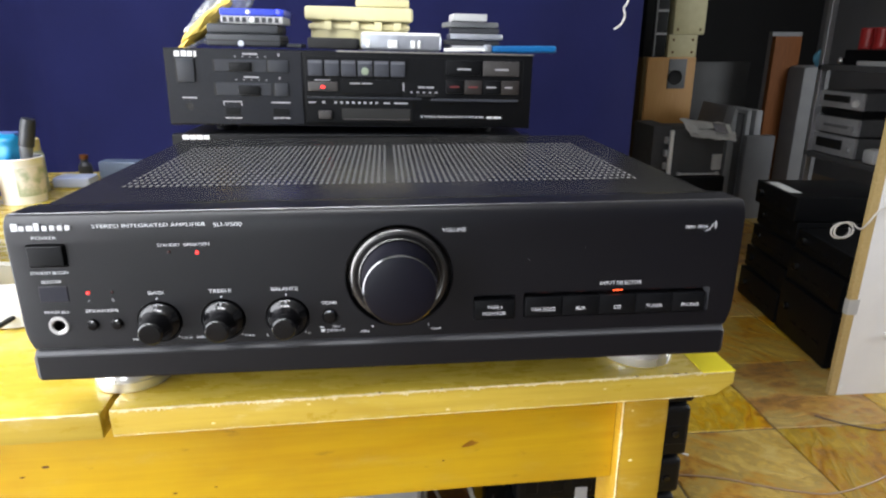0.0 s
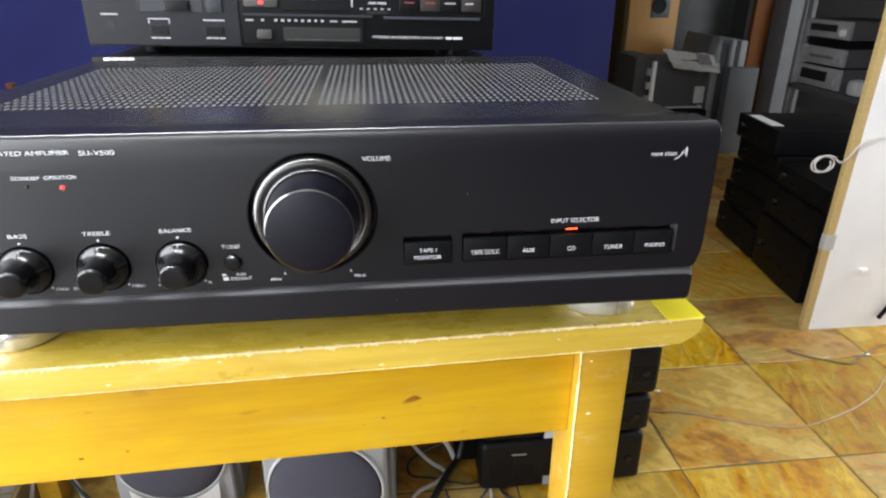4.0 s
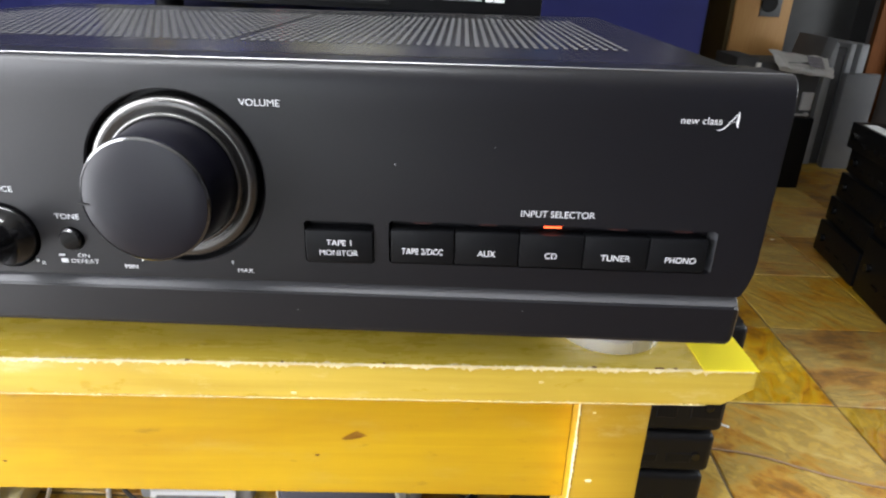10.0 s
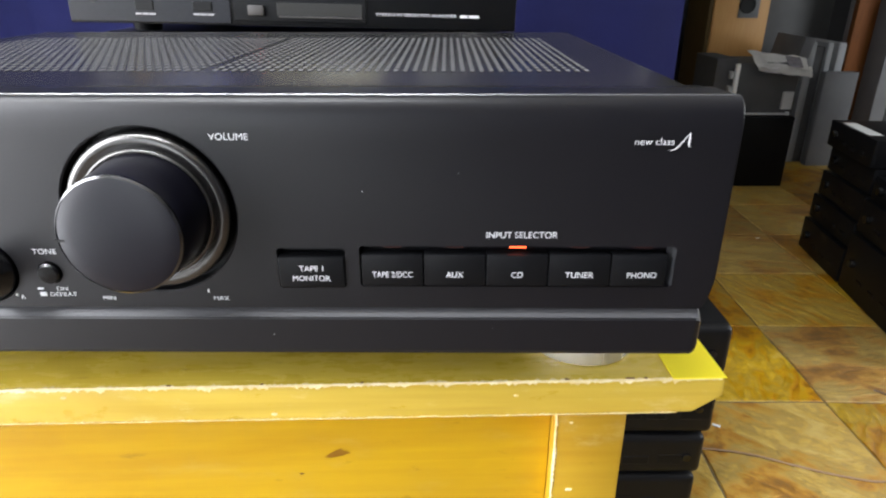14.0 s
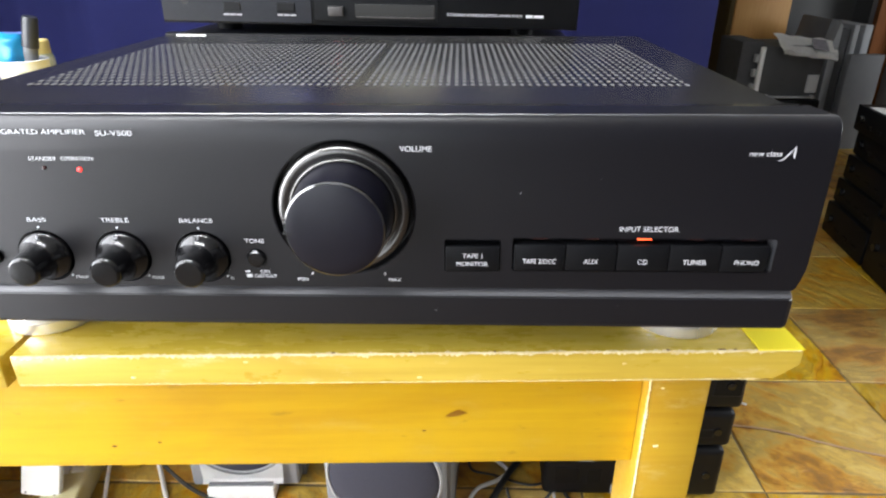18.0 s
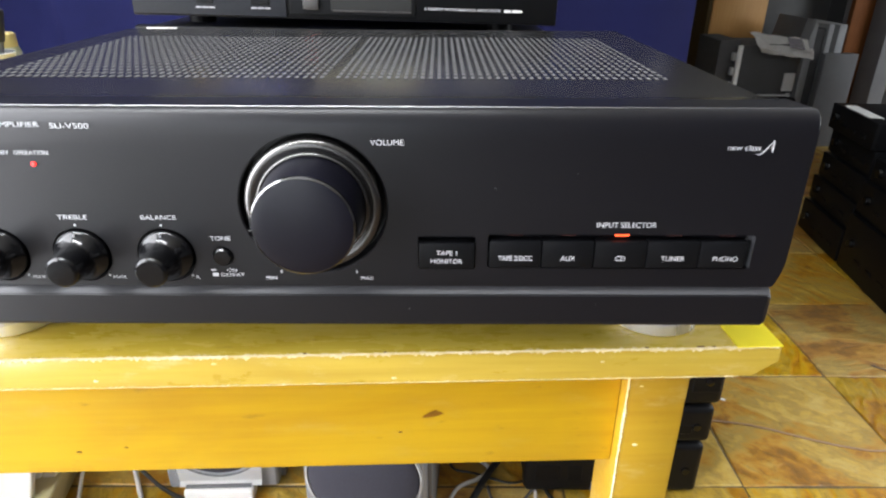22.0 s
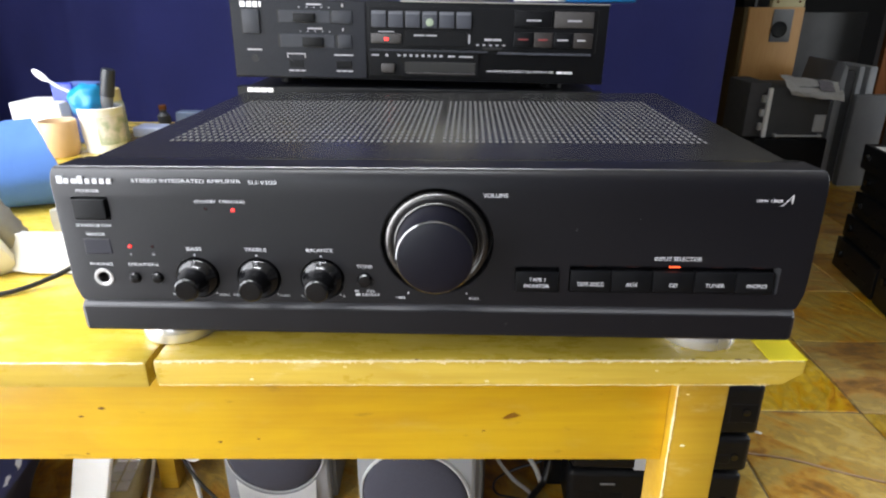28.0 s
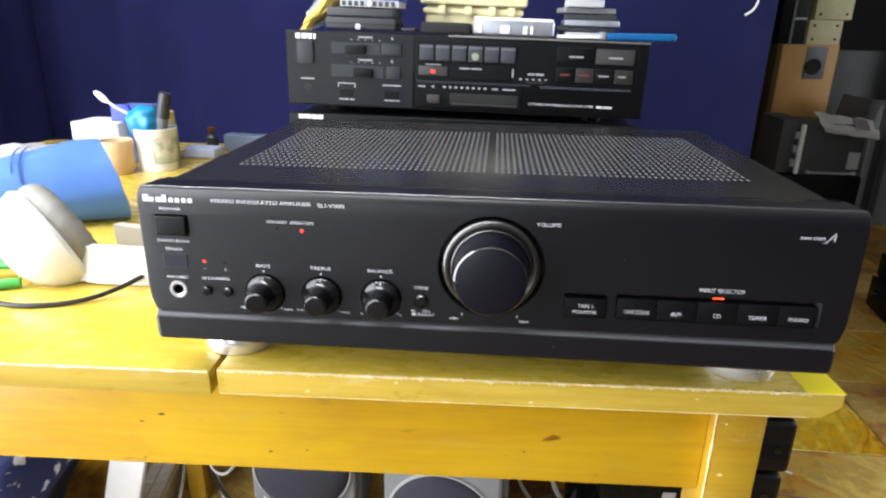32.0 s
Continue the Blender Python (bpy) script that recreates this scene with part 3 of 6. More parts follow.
    # print
    for s, x0, x1, z, h, m in (("STEREO INTEGRATED AMPLIFIER", -0.169, -0.1065, 0.8822, 0.0021, M_PRINT), ("SU-V500", -0.1022, -0.0862, 0.8817, 0.0023, M_PRINT),
                               ("POWER", -0.2025, -0.189, 0.876, 0.0018, M_PRINT), ("STANDBY", -0.2068, -0.1955, 0.8552, 0.0018, M_PRINT), ("/ON", -0.1925, -0.1862, 0.8552, 0.0018, M_PRINT),
                               ("SENSOR", -0.202, -0.191, 0.8497, 0.0018, M_PRINT), ("STANDBY", -0.1348, -0.1222, 0.8702, 0.0018, M_PRINT), ("OPERATION", -0.1202, -0.1058, 0.8702, 0.0018, M_PRINT),
                               ("A", -0.1783, -0.1768, 0.8373, 0.0016, M_PRINT_DIM), ("B", -0.1647, -0.1632, 0.8373, 0.0016, M_PRINT_DIM), ("PHONES", -0.2035, -0.1898, 0.8307, 0.0018, M_PRINT),
                               ("SPEAKERS", -0.1806, -0.1622, 0.8308, 0.0018, M_PRINT), ("BASS", -0.1437, -0.1349, 0.841, 0.0021, M_PRINT), ("TREBLE", -0.1093, -0.0962, 0.841, 0.0021, M_PRINT),
                               ("BALANCE", -0.0727, -0.0572, 0.841, 0.0021, M_PRINT), ("TONE", -0.0438, -0.0346, 0.831, 0.0021, M_PRINT), ("ON", -0.0382, -0.0338, 0.8152, 0.0017, M_PRINT),
                               ("DEFEAT", -0.0412, -0.0305, 0.8128, 0.0017, M_PRINT), ("VOLUME", 0.0297, 0.0437, 0.8752, 0.0024, M_PRINT), ("MIN", -0.0207, -0.0158, 0.8113, 0.0017, M_PRINT),
                               ("MAX", 0.0228, 0.0287, 0.8113, 0.0017, M_PRINT), ("INPUT SELECTOR", 0.1287, 0.1553, 0.8382, 0.0025, M_PRINT),
                               ("MAX", -0.1278, -0.1218, 0.8115, 0.0016, M_PRINT), ("MAX", -0.0908, -0.0848, 0.8115, 0.0016, M_PRINT), ("R", -0.0528, -0.0513, 0.8115, 0.0016, M_PRINT),
                               ("MIN", -0.1562, -0.1512, 0.8115, 0.0016, M_PRINT), ("MIN", -0.1192, -0.1142, 0.8115, 0.0016, M_PRINT), ("L", -0.0775, -0.0762, 0.8115, 0.0016, M_PRINT)):
        lettering(s, x0, x1, z + Z0, h, amp, m)
    for x in (-0.1395, -0.1025, -0.0645):
        bars([(x - 0.0004, x + 0.0004)], 0.8372 + Z0, 0.0008, amp, M_PRINT)
        bars([(x + 0.0098, x + 0.0106)], 0.8125 + Z0, 0.0009, amp, M_PRINT)
    bars([(-0.0137, -0.0132)], 0.8145 + Z0, 0.0013, amp, M_PRINT)
    bars([(0.0208, 0.0213)], 0.8145 + Z0, 0.0013, amp, M_PRINT)
    bars([(-0.0455, -0.0432)], 0.8152 + Z0, 0.0006, amp, M_PRINT)
    bars([(-0.045, -0.0425)], 0.8129 + Z0, 0.0016, amp, M_PRINT)
    # maker's mark: eight plain bars, the first one taller
    for k in range(8):
        x = -0.2122 + 0.0041 * k
        part("maker_mark", boxm(x, x + (0.0034 if k in (0, 2) else 0.0026), -0.0005, 0.0002, 0.8804 + Z0, (0.8846 if k in (0, 3) else 0.8831) + Z0), M_LOGO, amp, "white maker's mark", smooth=0)
    lettering("new class", 0.1800, 0.1938, 0.8657, 0.0024, amp, M_PRINT, name="class_words")
    letter = bmesh.new()
    for pts in ([(0.1990, 0.8688, 0.0002), (0.1972, 0.8664, 0.0003), (0.1957, 0.8643, 0.0004), (0.1944, 0.8630, 0.0005), (0.1930, 0.8625, 0.0004), (0.1917, 0.8628, 0.0002)], [(0.1989, 0.8690, 0.0003), (0.1990, 0.8672, 0.0006), (0.1989, 0.8652, 0.0006), (0.1991, 0.8638, 0.0004), (0.1998, 0.8636, 0.0002)], [(0.1958, 0.8655, 0.00025), (0.1996, 0.8657, 0.00025)]):
        rim = [letter.verts.new((x - w, -0.00025, z + w * 0.4)) for x, z, w in [(x, z, 0.62 * w) for x, z, w in pts]] + [letter.verts.new((x + w, -0.00025, z - w * 0.4)) for x, z, w in reversed([(x, z, 0.62 * w) for x, z, w in pts])]
        n = len(pts)
        for k in range(n - 1):
            letter.faces.new((rim[k], rim[k + 1], rim[2 * n - 2 - k], rim[2 * n - 1 - k]))
    part("class_letter", letter, M_PRINT, amp, "slender swept letter", smooth=0)
    # dust on the satin paint
    for n, (x, z, r) in enumerate(((0.083, 0.855, 0.0004), (0.118, 0.862, 0.0002), (0.045, 0.7955, 0.0004), (0.132, 0.7985, 0.0003), (-0.152, 0.812, 0.0004))):
        part("dust_speck", lathe([(0, 0), (r, 0), (r * 0.6, r * 0.5), (0, r * 0.6)], 7, at_front(x, -0.001 if z < 0.805 else 0, z + Z0) @ Matrix.Diagonal((1, 0.7, 1, 1))), M_PRINT_DIM, amp, "pale dust speck")
    rnd = random.Random(31)
    for x, y in [(0.145, 0.052), (0.163, 0.056), (0.172, 0.049), (0.190, 0.088), (0.12, 0.06), (0.05, 0.05), (-0.03, 0.062), (-0.1, 0.045), (0.196, 0.15), (-0.2, 0.1)]:
        r = rnd.uniform(0.00015, 0.00032)
        part("dust_speck", lathe([(0, 0), (r, 0), (r * 0.6, r * 0.5), (0, r * 0.6)], 7, Matrix.Translation((x, y, top)) @ Matrix.Diagonal((1.4, 0.8, 1, 1))), M_PRINT_DIM, amp, "pale dust speck")
    return amp


amplifier()

# ---- table ----
TABLE = pose(0, 0.0165, 0, 0, 0, 2.0)


def ragged_strip(x0, x1, wide, seed, step=0.0006):
    """Chipped varnish along an arris at the origin, running in x: top width and front height wander."""
    bm = bmesh.new()
    rows_ = []
    n = int((x1 - x0) / step)
    for k in range(n + 1):
        x = x0 + (x1 - x0) * k / n
        a = 0.8 * noise.noise(Vector((x * 90, seed, 0))) + noise.noise(Vector((x * 620, seed, 4)))
        b = 0.8 * noise.noise(Vector((x * 90, seed, 9))) + noise.noise(Vector((x * 620, seed, 13)))
        top, front = wide * max(0.08, 0.3 + 0.9 * a), wide * max(0.1, 0.35 + 0.95 * b)
        rows_.append([bm.verts.new(p) for p in ((x, top, -0.0004), (x, top, 0.0003), (x, 0.0004, 0.0003), (x, -0.0003, -0.0004), (x, -0.0003, -front), (x, 0.0004, -front))])
    for p, q in zip(rows_, rows_[1:]):
        for i in range(5):
            bm.faces.new((p[i], q[i], q[i + 1], p[i + 1]))
    return bm


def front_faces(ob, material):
    """Gives a board's front faces a second wood, slightly darker and more scuffed."""
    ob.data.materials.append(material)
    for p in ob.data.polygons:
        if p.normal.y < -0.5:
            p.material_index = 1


def table():
    t = thing("table", "worn yellow varnished wooden workbench table with square legs", "table", TABLE)
    board = part("top_board", boxm(-0.1835, 0.2425, -0.001, 0.85, 0.7312, 0.75, 0.0018, 2), M_TABLE, t, "worn yellow varnished board with a broken corner")
    broken = bmesh.new()
    box(broken, -0.03, 0.03, -0.05, 0.014, -0.03, 0.0, m=TABLE @ Matrix.Translation((0.2358, 0, 0.7362)) @ pose(0, 0, 0, 0, -38, -28))
    cut(board, broken)
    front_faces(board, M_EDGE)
    left = part("top_board", boxm(-0.86, -0.1875, -0.0035, 0.85, 0.7310, 0.7498, 0.0018, 2), M_TABLE, t, "worn yellow varnished board")
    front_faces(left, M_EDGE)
    ap = part("apron", boxm(-0.76, 0.1709, 0.0325, 0.053, 0.6418, 0.7310, 0.0012, 2), M_APRON, t, "orange varnished pine apron")
    kn = bmesh.new()
    rim = [kn.verts.new((x * 0.001, -0.0003, z * 0.001)) for x, z in ((-7.2, -1.6), (-6.0, -0.6), (-3.6, 0.9), (-1.2, 2.0), (1.0, 2.9), (2.6, 3.0), (3.2, 1.8), (4.6, 1.2), (6.6, 0.0), (7.0, -0.6), (4.6, -1.0), (2.6, -1.9), (-1.6, -2.3), (-5.2, -2.4))]
    kn.faces.new(rim)
    bmesh.ops.solidify(kn, geom=kn.faces[:], thickness=0.0003)
    bmesh.ops.transform(kn, matrix=Matrix.Translation((0.0563, 0.0325, 0.6822)) @ pose(0, 0, 0, 0, -6, 0), verts=kn.verts)
    part("knot", kn, M_KNOT, ap, "brown knot in the wood")
    for x, z, r in ((0.036, 0.6688, 0.0008), (-0.2629, 0.6815, 0.0011), (-0.2464, 0.6887, 0.0016), (-0.2651, 0.6473, 0.0009), (-0.1624, 0.6584, 0.0011), (-0.1331, 0.6612, 0.0007)):
        part("pin_hole", lathe([(0, 0), (r, 0), (r * 0.9, 0.0003), (0, 0.0003)], 8, Matrix.Translation((x, 0.0323, z)) @ FRONT @ Matrix.Diagonal((1.7, 0.7, 1, 1))), M_PIN, ap)
    for x, y in ((0.1712, 0.0215), (-0.7, 0.0215), (0.2, 0.79), (-0.598, 0.7)):
        part("leg", boxm(x, x + 0.0365, y, y + 0.0395, 0, 0.7310, 0.002, 2), M_LEG, t)
    part("apron", boxm(0.18, 0.198, 0.08, 0.7, 0.643, 0.7300, 0.0012, 2), M_APRON, t)
    # bare wood along the worn arrises
    worn = ragged_strip(-0.1825, 0.2405, 0.0021, 3.3)
    bmesh.ops.transform(worn, matrix=Matrix.Translation((0, -0.001, 0.7500)), verts=worn.verts)
    tagged(part("edge_wear", worn, M_WORN, t, smooth=0), "bare wood where the varnish has chipped", kind="stuff")
    worn = ragged_strip(-0.60, -0.1885, 0.0015, 7.7)
    bmesh.ops.transform(worn, matrix=Matrix.Translation((0, -0.0035, 0.7498)), verts=worn.verts)
    tagged(part("edge_wear", worn, M_WORN, t, smooth=0), "bare wood where the varnish has chipped", kind="stuff")
    worn = ragged_strip(-0.1825, 0.222, 0.0011, 5.1)
    bmesh.ops.transform(worn, matrix=Matrix.Translation((0, -0.001, 0.7312)) @ Matrix.Diagonal((1, 1, -1, 1)), verts=worn.verts)
    tagged(part("edge_wear", worn, M_WORN, t, smooth=0), "pale chipped lower edge", kind="stuff")
    worn = ragged_strip(0.40, 0.7305, 0.0017, 8.4)
    bmesh.ops.transform(worn, matrix=Matrix.Translation((0.1712, 0.0215, 0)) @ Matrix(((0, 1, 0, 0), (0, 0, -1, 0), (1, 0, 0, 0), (0, 0, 0, 1))), verts=worn.verts)
    tagged(part("edge_wear", worn, M_WORN, t, smooth=0), "bare wood down the leg's edge", kind="stuff")
    for x, z, w in ((-0.058, 0.7455, 0.0011), (0.146, 0.7425, 0.001), (0.035, 0.7345, 0.0012), (-0.12, 0.736, 0.0011)):
        part("dent", lathe([(0, 0), (w, 0), (w * 0.8, 0.0003), (0, 0.0004)], 9, Matrix.Translation((x, -0.001, z)) @ FRONT @ Matrix.Diagonal((1.3, 0.7, 1, 1))), M_WORN, t, "pale dent in the board's edge")
    for x, w in ((0.168, 0.003), (0.196, 0.006), (0.2045, 0.0025), (0.03, 0.002), (-0.012, 0.003), (0.075, 0.002)):
        part("dark_chip", boxm(x, x + w * 0.7, -0.0006, 0.0007, 0.7499, 0.7505, 0.0002, 1), M_PIN, t, "dark chip in the worn edge")
    for x, z, w in ((0.184, 0.7225, 0.0013), (0.181, 0.664, 0.0015), (0.179, 0.7085, 0.0009)):
        part("dent", lathe([(0, 0), (w, 0), (w * 0.8, 0.0003), (0, 0.0004)], 9, Matrix.Translation((x, 0.0215, z)) @ FRONT @ Matrix.Diagonal((1.3, 0.7, 1, 1))), M_WORN, t, "pale dent in the leg")
    # torn fibres left where the corner broke away
    chip = bmesh.new()
    bmesh.ops.create_icosphere(chip, subdivisions=3, radius=1.0)
    for v in chip.verts:
        n = 0.35 * noise.noise(v.co * 2.2) + 0.3 * noise.noise(Vector((v.co.x * 3, v.co.y * 3, v.co.z * 14)))
        v.co = Vector((v.co.x * 0.0085, v.co.y * 0.006, v.co.z * 0.0036)) * (1 + n)
    bmesh.ops.transform(chip, matrix=Matrix.Translation((0.2325, 0.0062, 0.7358)) @ pose(0, 0, 0, 0, -33, 0), verts=chip.verts)
    part("splintered_corner", chip, mat("grey_broken_wood", (0.55, 0.50, 0.38), 0.85, second=(0.3, 0.27, 0.2), scale=300), t, "splintered grey corner", smooth=0)
    return t


table()
# thin saturated yellow slab laid along the board's right end
single("yellow_end_strip", boxm(0.2178, 0.2424, -0.0012, 0.42, 0.7502, 0.7507), M_YELLOW, "bright yellow strip lying along the table's end", "strip", m=TABLE)

# ---- amplifiers behind ----
BACK = pose(-0.043, 0.46, 0.867, 0, 1.2, 0)


def silver_text_bars(parent, spans, z, h, m, y):
    return bars(spans, z, h * 0.75, parent, M_PRINT_DIM if m is M_PRINT else m, y)


def lower_amp():
    a = thing("lower_amplifier", "plain black hi-fi amplifier under another one", "amplifier", pose(-0.043, 0.45, 0.75, 0, 0.9, 0))
    part("case", boxm(-0.222, 0.222, 0.012, 0.36, 0.012, 0.1115, 0.003, 2), M_CASE, a)
    part("front_panel", boxm(-0.225, 0.225, 0, 0.014, 0.010, 0.1145, 0.003, 3), M_BLACK, a)
    for x in (-0.18, 0.18):
        for y in (0.05, 0.31):
            part("foot", lathe([(0, -0.001), (0.016, -0.001), (0.018, 0.012), (0, 0.012)], 24, Matrix.Translation((x, y, 0))), M_BLACK, a)
    bars([(-0.2115, -0.2040), (-0.2030, -0.1960), (-0.1950, -0.1875), (-0.1865, -0.1795)], 0.1105, 0.0052, a, M_LOGO, 0.0, "maker_mark", "white maker's mark")
    return a


def upper_amp():
    a = thing("upper_amplifier", "black eighties amplifier with square grey push buttons", "amplifier", BACK)
    W = 0.2258
    part("case", boxm(-W + 0.003, W - 0.003, 0.012, 0.33, 0.008, 0.0955, 0.002, 2), M_CASE, a)
    fp = part("front_panel", boxm(-W, W, 0, 0.014, 0.0062, 0.0978, 0.0015, 2), M_BLACK, a, "black front panel")
    part("top_edge", boxm(-0.02, W, -0.0006, 0.003, 0.0968, 0.0985), mat("worn_steel_edge", (0.35, 0.33, 0.3), 0.4, 0.8), fp)
    part("left_facing", boxm(-W + 0.001, -0.062, -0.0012, 0.001, 0.0078, 0.0963, 0.0006, 1), mat("charcoal_facing", (0.0085, 0.0092, 0.0125), 0.42, second=(0.011, 0.0118, 0.0155), scale=300, spec=0.2), fp, "charcoal grey end of the panel")
    part("dark_window", boxm(-0.0585, 0.214, -0.0014, 0.001, 0.0432, 0.0918, 0.0005, 1), M_BLACK, fp)
    part("lower_window", boxm(-0.0585, 0.0745, -0.0014, 0.001, 0.0112, 0.0408, 0.0005, 1), M_BLACK, fp)
    part("power_key", boxm(-0.2104, -0.1899, -0.004, 0.001, 0.0584, 0.0858, 0.001, 2), M_WELL, a, "slate grey power key")
    for x0, x1, z0, z1 in ((-0.2128, -0.2105, 0.0575, 0.0862), (-0.1685, -0.1663, 0.0712, 0.0856), (-0.1043, -0.1023, 0.0712, 0.0858), (-0.1690, -0.1663, 0.0430, 0.0584), (-0.0982, -0.0956, 0.0430, 0.0582)):
        part("key_slot", boxm(x0, x1, -0.0016, 0.001, z0, z1), M_HOLE, a)
    silver_text_bars(a, [(-0.2075, -0.1902)], 0.0396, 0.0022, M_PRINT, -0.0014)
    part("headphone_socket", lathe([(0, 0.0002), (0.0036, 0.0002), (0.0038, 0.0006), (0.0044, 0.0006), (0.0046, -0.0005)], 20, at_front(-0.1994, -0.0012, 0.0293)), M_HOLE, a)
    for z0, z1, k0, k1, q0, q1 in ((0.0714, 0.0854, -0.1491, -0.1229, -0.1022, -0.0778), (0.0432, 0.0582, -0.1392, -0.1141, -0.0955, -0.0791)):
        part("slider_well", boxm(-0.1662, -0.1045 if z0 > 0.05 else -0.1, -0.0018, 0.001, z0, z1, 0.0004, 1), M_WELL, a)
        part("slider_knob", boxm(k0, k1, -0.005, 0.001, z0 + 0.001, z1 - 0.003, 0.0008, 2), M_BLACK, a)
        part("square_key", boxm(q0, q1, -0.003, 0.001, z0, z1, 0.0008, 2), M_WELL, a)
        silver_text_bars(a, [(-0.1325, -0.1145)], z1 + 0.0068, 0.0024, M_PRINT_DIM, -0.0014)
        silver_text_bars(a, [(-0.1425, -0.1405), (-0.1335, -0.1315), (-0.1245, -0.1225), (-0.1155, -0.1135), (-0.1065, -0.1045)], z1 + 0.0036, 0.0012, M_PRINT_DIM, -0.0014)
        silver_text_bars(a, [(-0.0905, -0.0885)], z1 + 0.0062, 0.004, M_PRINT_DIM, -0.0014)
    silver_text_bars(a, [(-0.1592, -0.1368)], 0.0356, 0.0016, M_PRINT, -0.0014)
    for x in (-0.1587, -0.1373):
        silver_text_bars(a, [(x - 0.0006, x + 0.0006)], 0.0326, 0.0052, M_PRINT, -0.0014)
    silver_text_bars(a, [(-0.1012, -0.0782)], 0.0350, 0.0022, M_PRINT, -0.0014)
    silver_text_bars(a, [(-0.1580, -0.1520), (-0.1510, -0.1450), (-0.1440, -0.1380)], 0.0157, 0.0022, M_PRINT, -0.0014)
    silver_text_bars(a, [(-0.0993, -0.0935), (-0.0925, -0.0860), (-0.0850, -0.0791)], 0.0162, 0.0022, M_PRINT, -0.0014)
    for x0, x1 in ((-0.1575, -0.1390), (-0.0995, -0.0800)):
        part("low_key", boxm(x0, x1, -0.0022, 0.001, 0.0195, 0.0285, 0.0006, 1), M_BLACK, a)
    for k in range(6):
        x = -0.0546 + k * 0.0202
        key = part("source_key", boxm(x, x + 0.0178, -0.005, 0.0, 0.0684, 0.0868, 0.0008, 2), M_GREYKEY, a, "square grey key")
        part("key_edge", boxm(x + 0.0006, x + 0.0172, -0.0053, -0.0046, 0.0832, 0.0862, 0.0003, 1), M_GREYEDGE, key)
        if k == 3:
            part("key_lamp", lathe([(0, 0), (0.0046, 0), (0.0044, 0.0006), (0, 0.0008)], 24, at_front(x + 0.0089, -0.005, 0.0745)), mat("dim_green_lens", (0.2, 0.24, 0.17), 0.4, emit=(0.5, 0.75, 0.4), power=0.03), key, "faint green lamp")
    tape = part("tape_key", boxm(-0.0555, -0.0192, -0.004, 0.0, 0.0502, 0.0610, 0.0008, 2), M_DARKKEY, a)
    part("key_lamp", boxm(-0.0398, -0.0346, -0.0046, -0.0036, 0.0532, 0.0566, 0.0012, 2), M_RED, tape, "lit red lamp")
    silver_text_bars(a, [(-0.047, -0.028)], 0.0632, 0.0016, M_PRINT_DIM, -0.0016)
    part("key_bar", boxm(-0.0145, 0.0595, -0.003, 0.0, 0.0472, 0.0645, 0.0006, 1), M_BLACK, a)
    silver_text_bars(a, [(-0.0040, 0.0085), (0.0105, 0.0235)], 0.0598, 0.0022, M_PRINT_DIM, -0.0032)
    silver_text_bars(a, [(0.0613, 0.0633)], 0.0564, 0.0135, M_PRINT_DIM, -0.0016)
    part("trim_line", boxm(-0.0578, 0.0852, -0.0028, 0.001, 0.0408, 0.0432), M_WELL, a)
    part("trim_line", boxm(0.0973, 0.2085, -0.0028, 0.001, 0.0398, 0.0424), M_GREYKEY, a)
    silver_text_bars(a, [(-0.0385 + 0.0073 * k, -0.0352 + 0.0073 * k) for k in range(10) if k != 1], 0.0364, 0.0034, M_PRINT, -0.003)
    silver_text_bars(a, [(-0.0555, -0.0468), (0.0375, 0.0455), (0.0510, 0.0674)], 0.0362, 0.0024, M_PRINT_DIM, -0.003)
    part("volume_slider", boxm(-0.0435, -0.0275, -0.006, 0.001, 0.0165, 0.0262, 0.001, 2), M_DARKKEY, a)
    part("volume_track", boxm(-0.015, 0.0711, -0.0022, 0.001, 0.0160, 0.0290, 0.0006, 1), M_HOLE, a)
    part("track_edge", boxm(-0.013, 0.0705, -0.0030, -0.002, 0.0150, 0.0164), M_DARKKEY, a)
    part("balance_track", boxm(0.0785, 0.1020, -0.0022, 0.001, 0.0450, 0.0475), M_HOLE, a)
    silver_text_bars(a, [(0.0807, 0.0895), (0.0905, 0.1007)], 0.0562, 0.0032, M_PRINT, -0.0016)
    silver_text_bars(a, [(0.0709 + 0.0078 * k, 0.0742 + 0.0078 * k) for k in range(5)], 0.0500, 0.0022, M_PRINT_DIM, -0.0016)
    part("tuner_key", boxm(0.1150, 0.1590, -0.004, 0.0, 0.0716, 0.0896, 0.0008, 2), M_BLACK, a)
    part("mute_key", boxm(0.1622, 0.2080, -0.004, 0.0, 0.0716, 0.0892, 0.0008, 2), M_DARKKEY, a)
    for k in range(4):
        x = 0.1158 + k * 0.0236
        part("small_key", boxm(x, x + 0.0222, -0.004, 0.0, 0.0488, 0.0655, 0.0008, 2), M_BLACK if k % 2 == 0 else M_SMALLKEY, a)
        silver_text_bars(a, [(x + (0.005 if k < 2 else 0.004), x + 0.0165 - 0.003 * (k == 3))], 0.0575, 0.0024, M_PRINT if k > 1 else mat("dim_red_print", (0.16, 0.03, 0.03), 0.5), -0.0042)
    silver_text_bars(a, [(0.1295, 0.1465)], 0.0790, 0.0026, M_PRINT, -0.0042)
    silver_text_bars(a, [(0.1772, 0.1942)], 0.0792, 0.0026, M_PRINT, -0.0042)
    lettering("STEREO INTEGRATED AMPLIFIER", 0.0847, 0.1660, 0.0199, 0.0026, a, M_PRINT, -0.0003)
    bars([(0.1696, 0.1770), (0.1780, 0.1885)], 0.0196, 0.0026, a, M_PRINT, -0.0002)
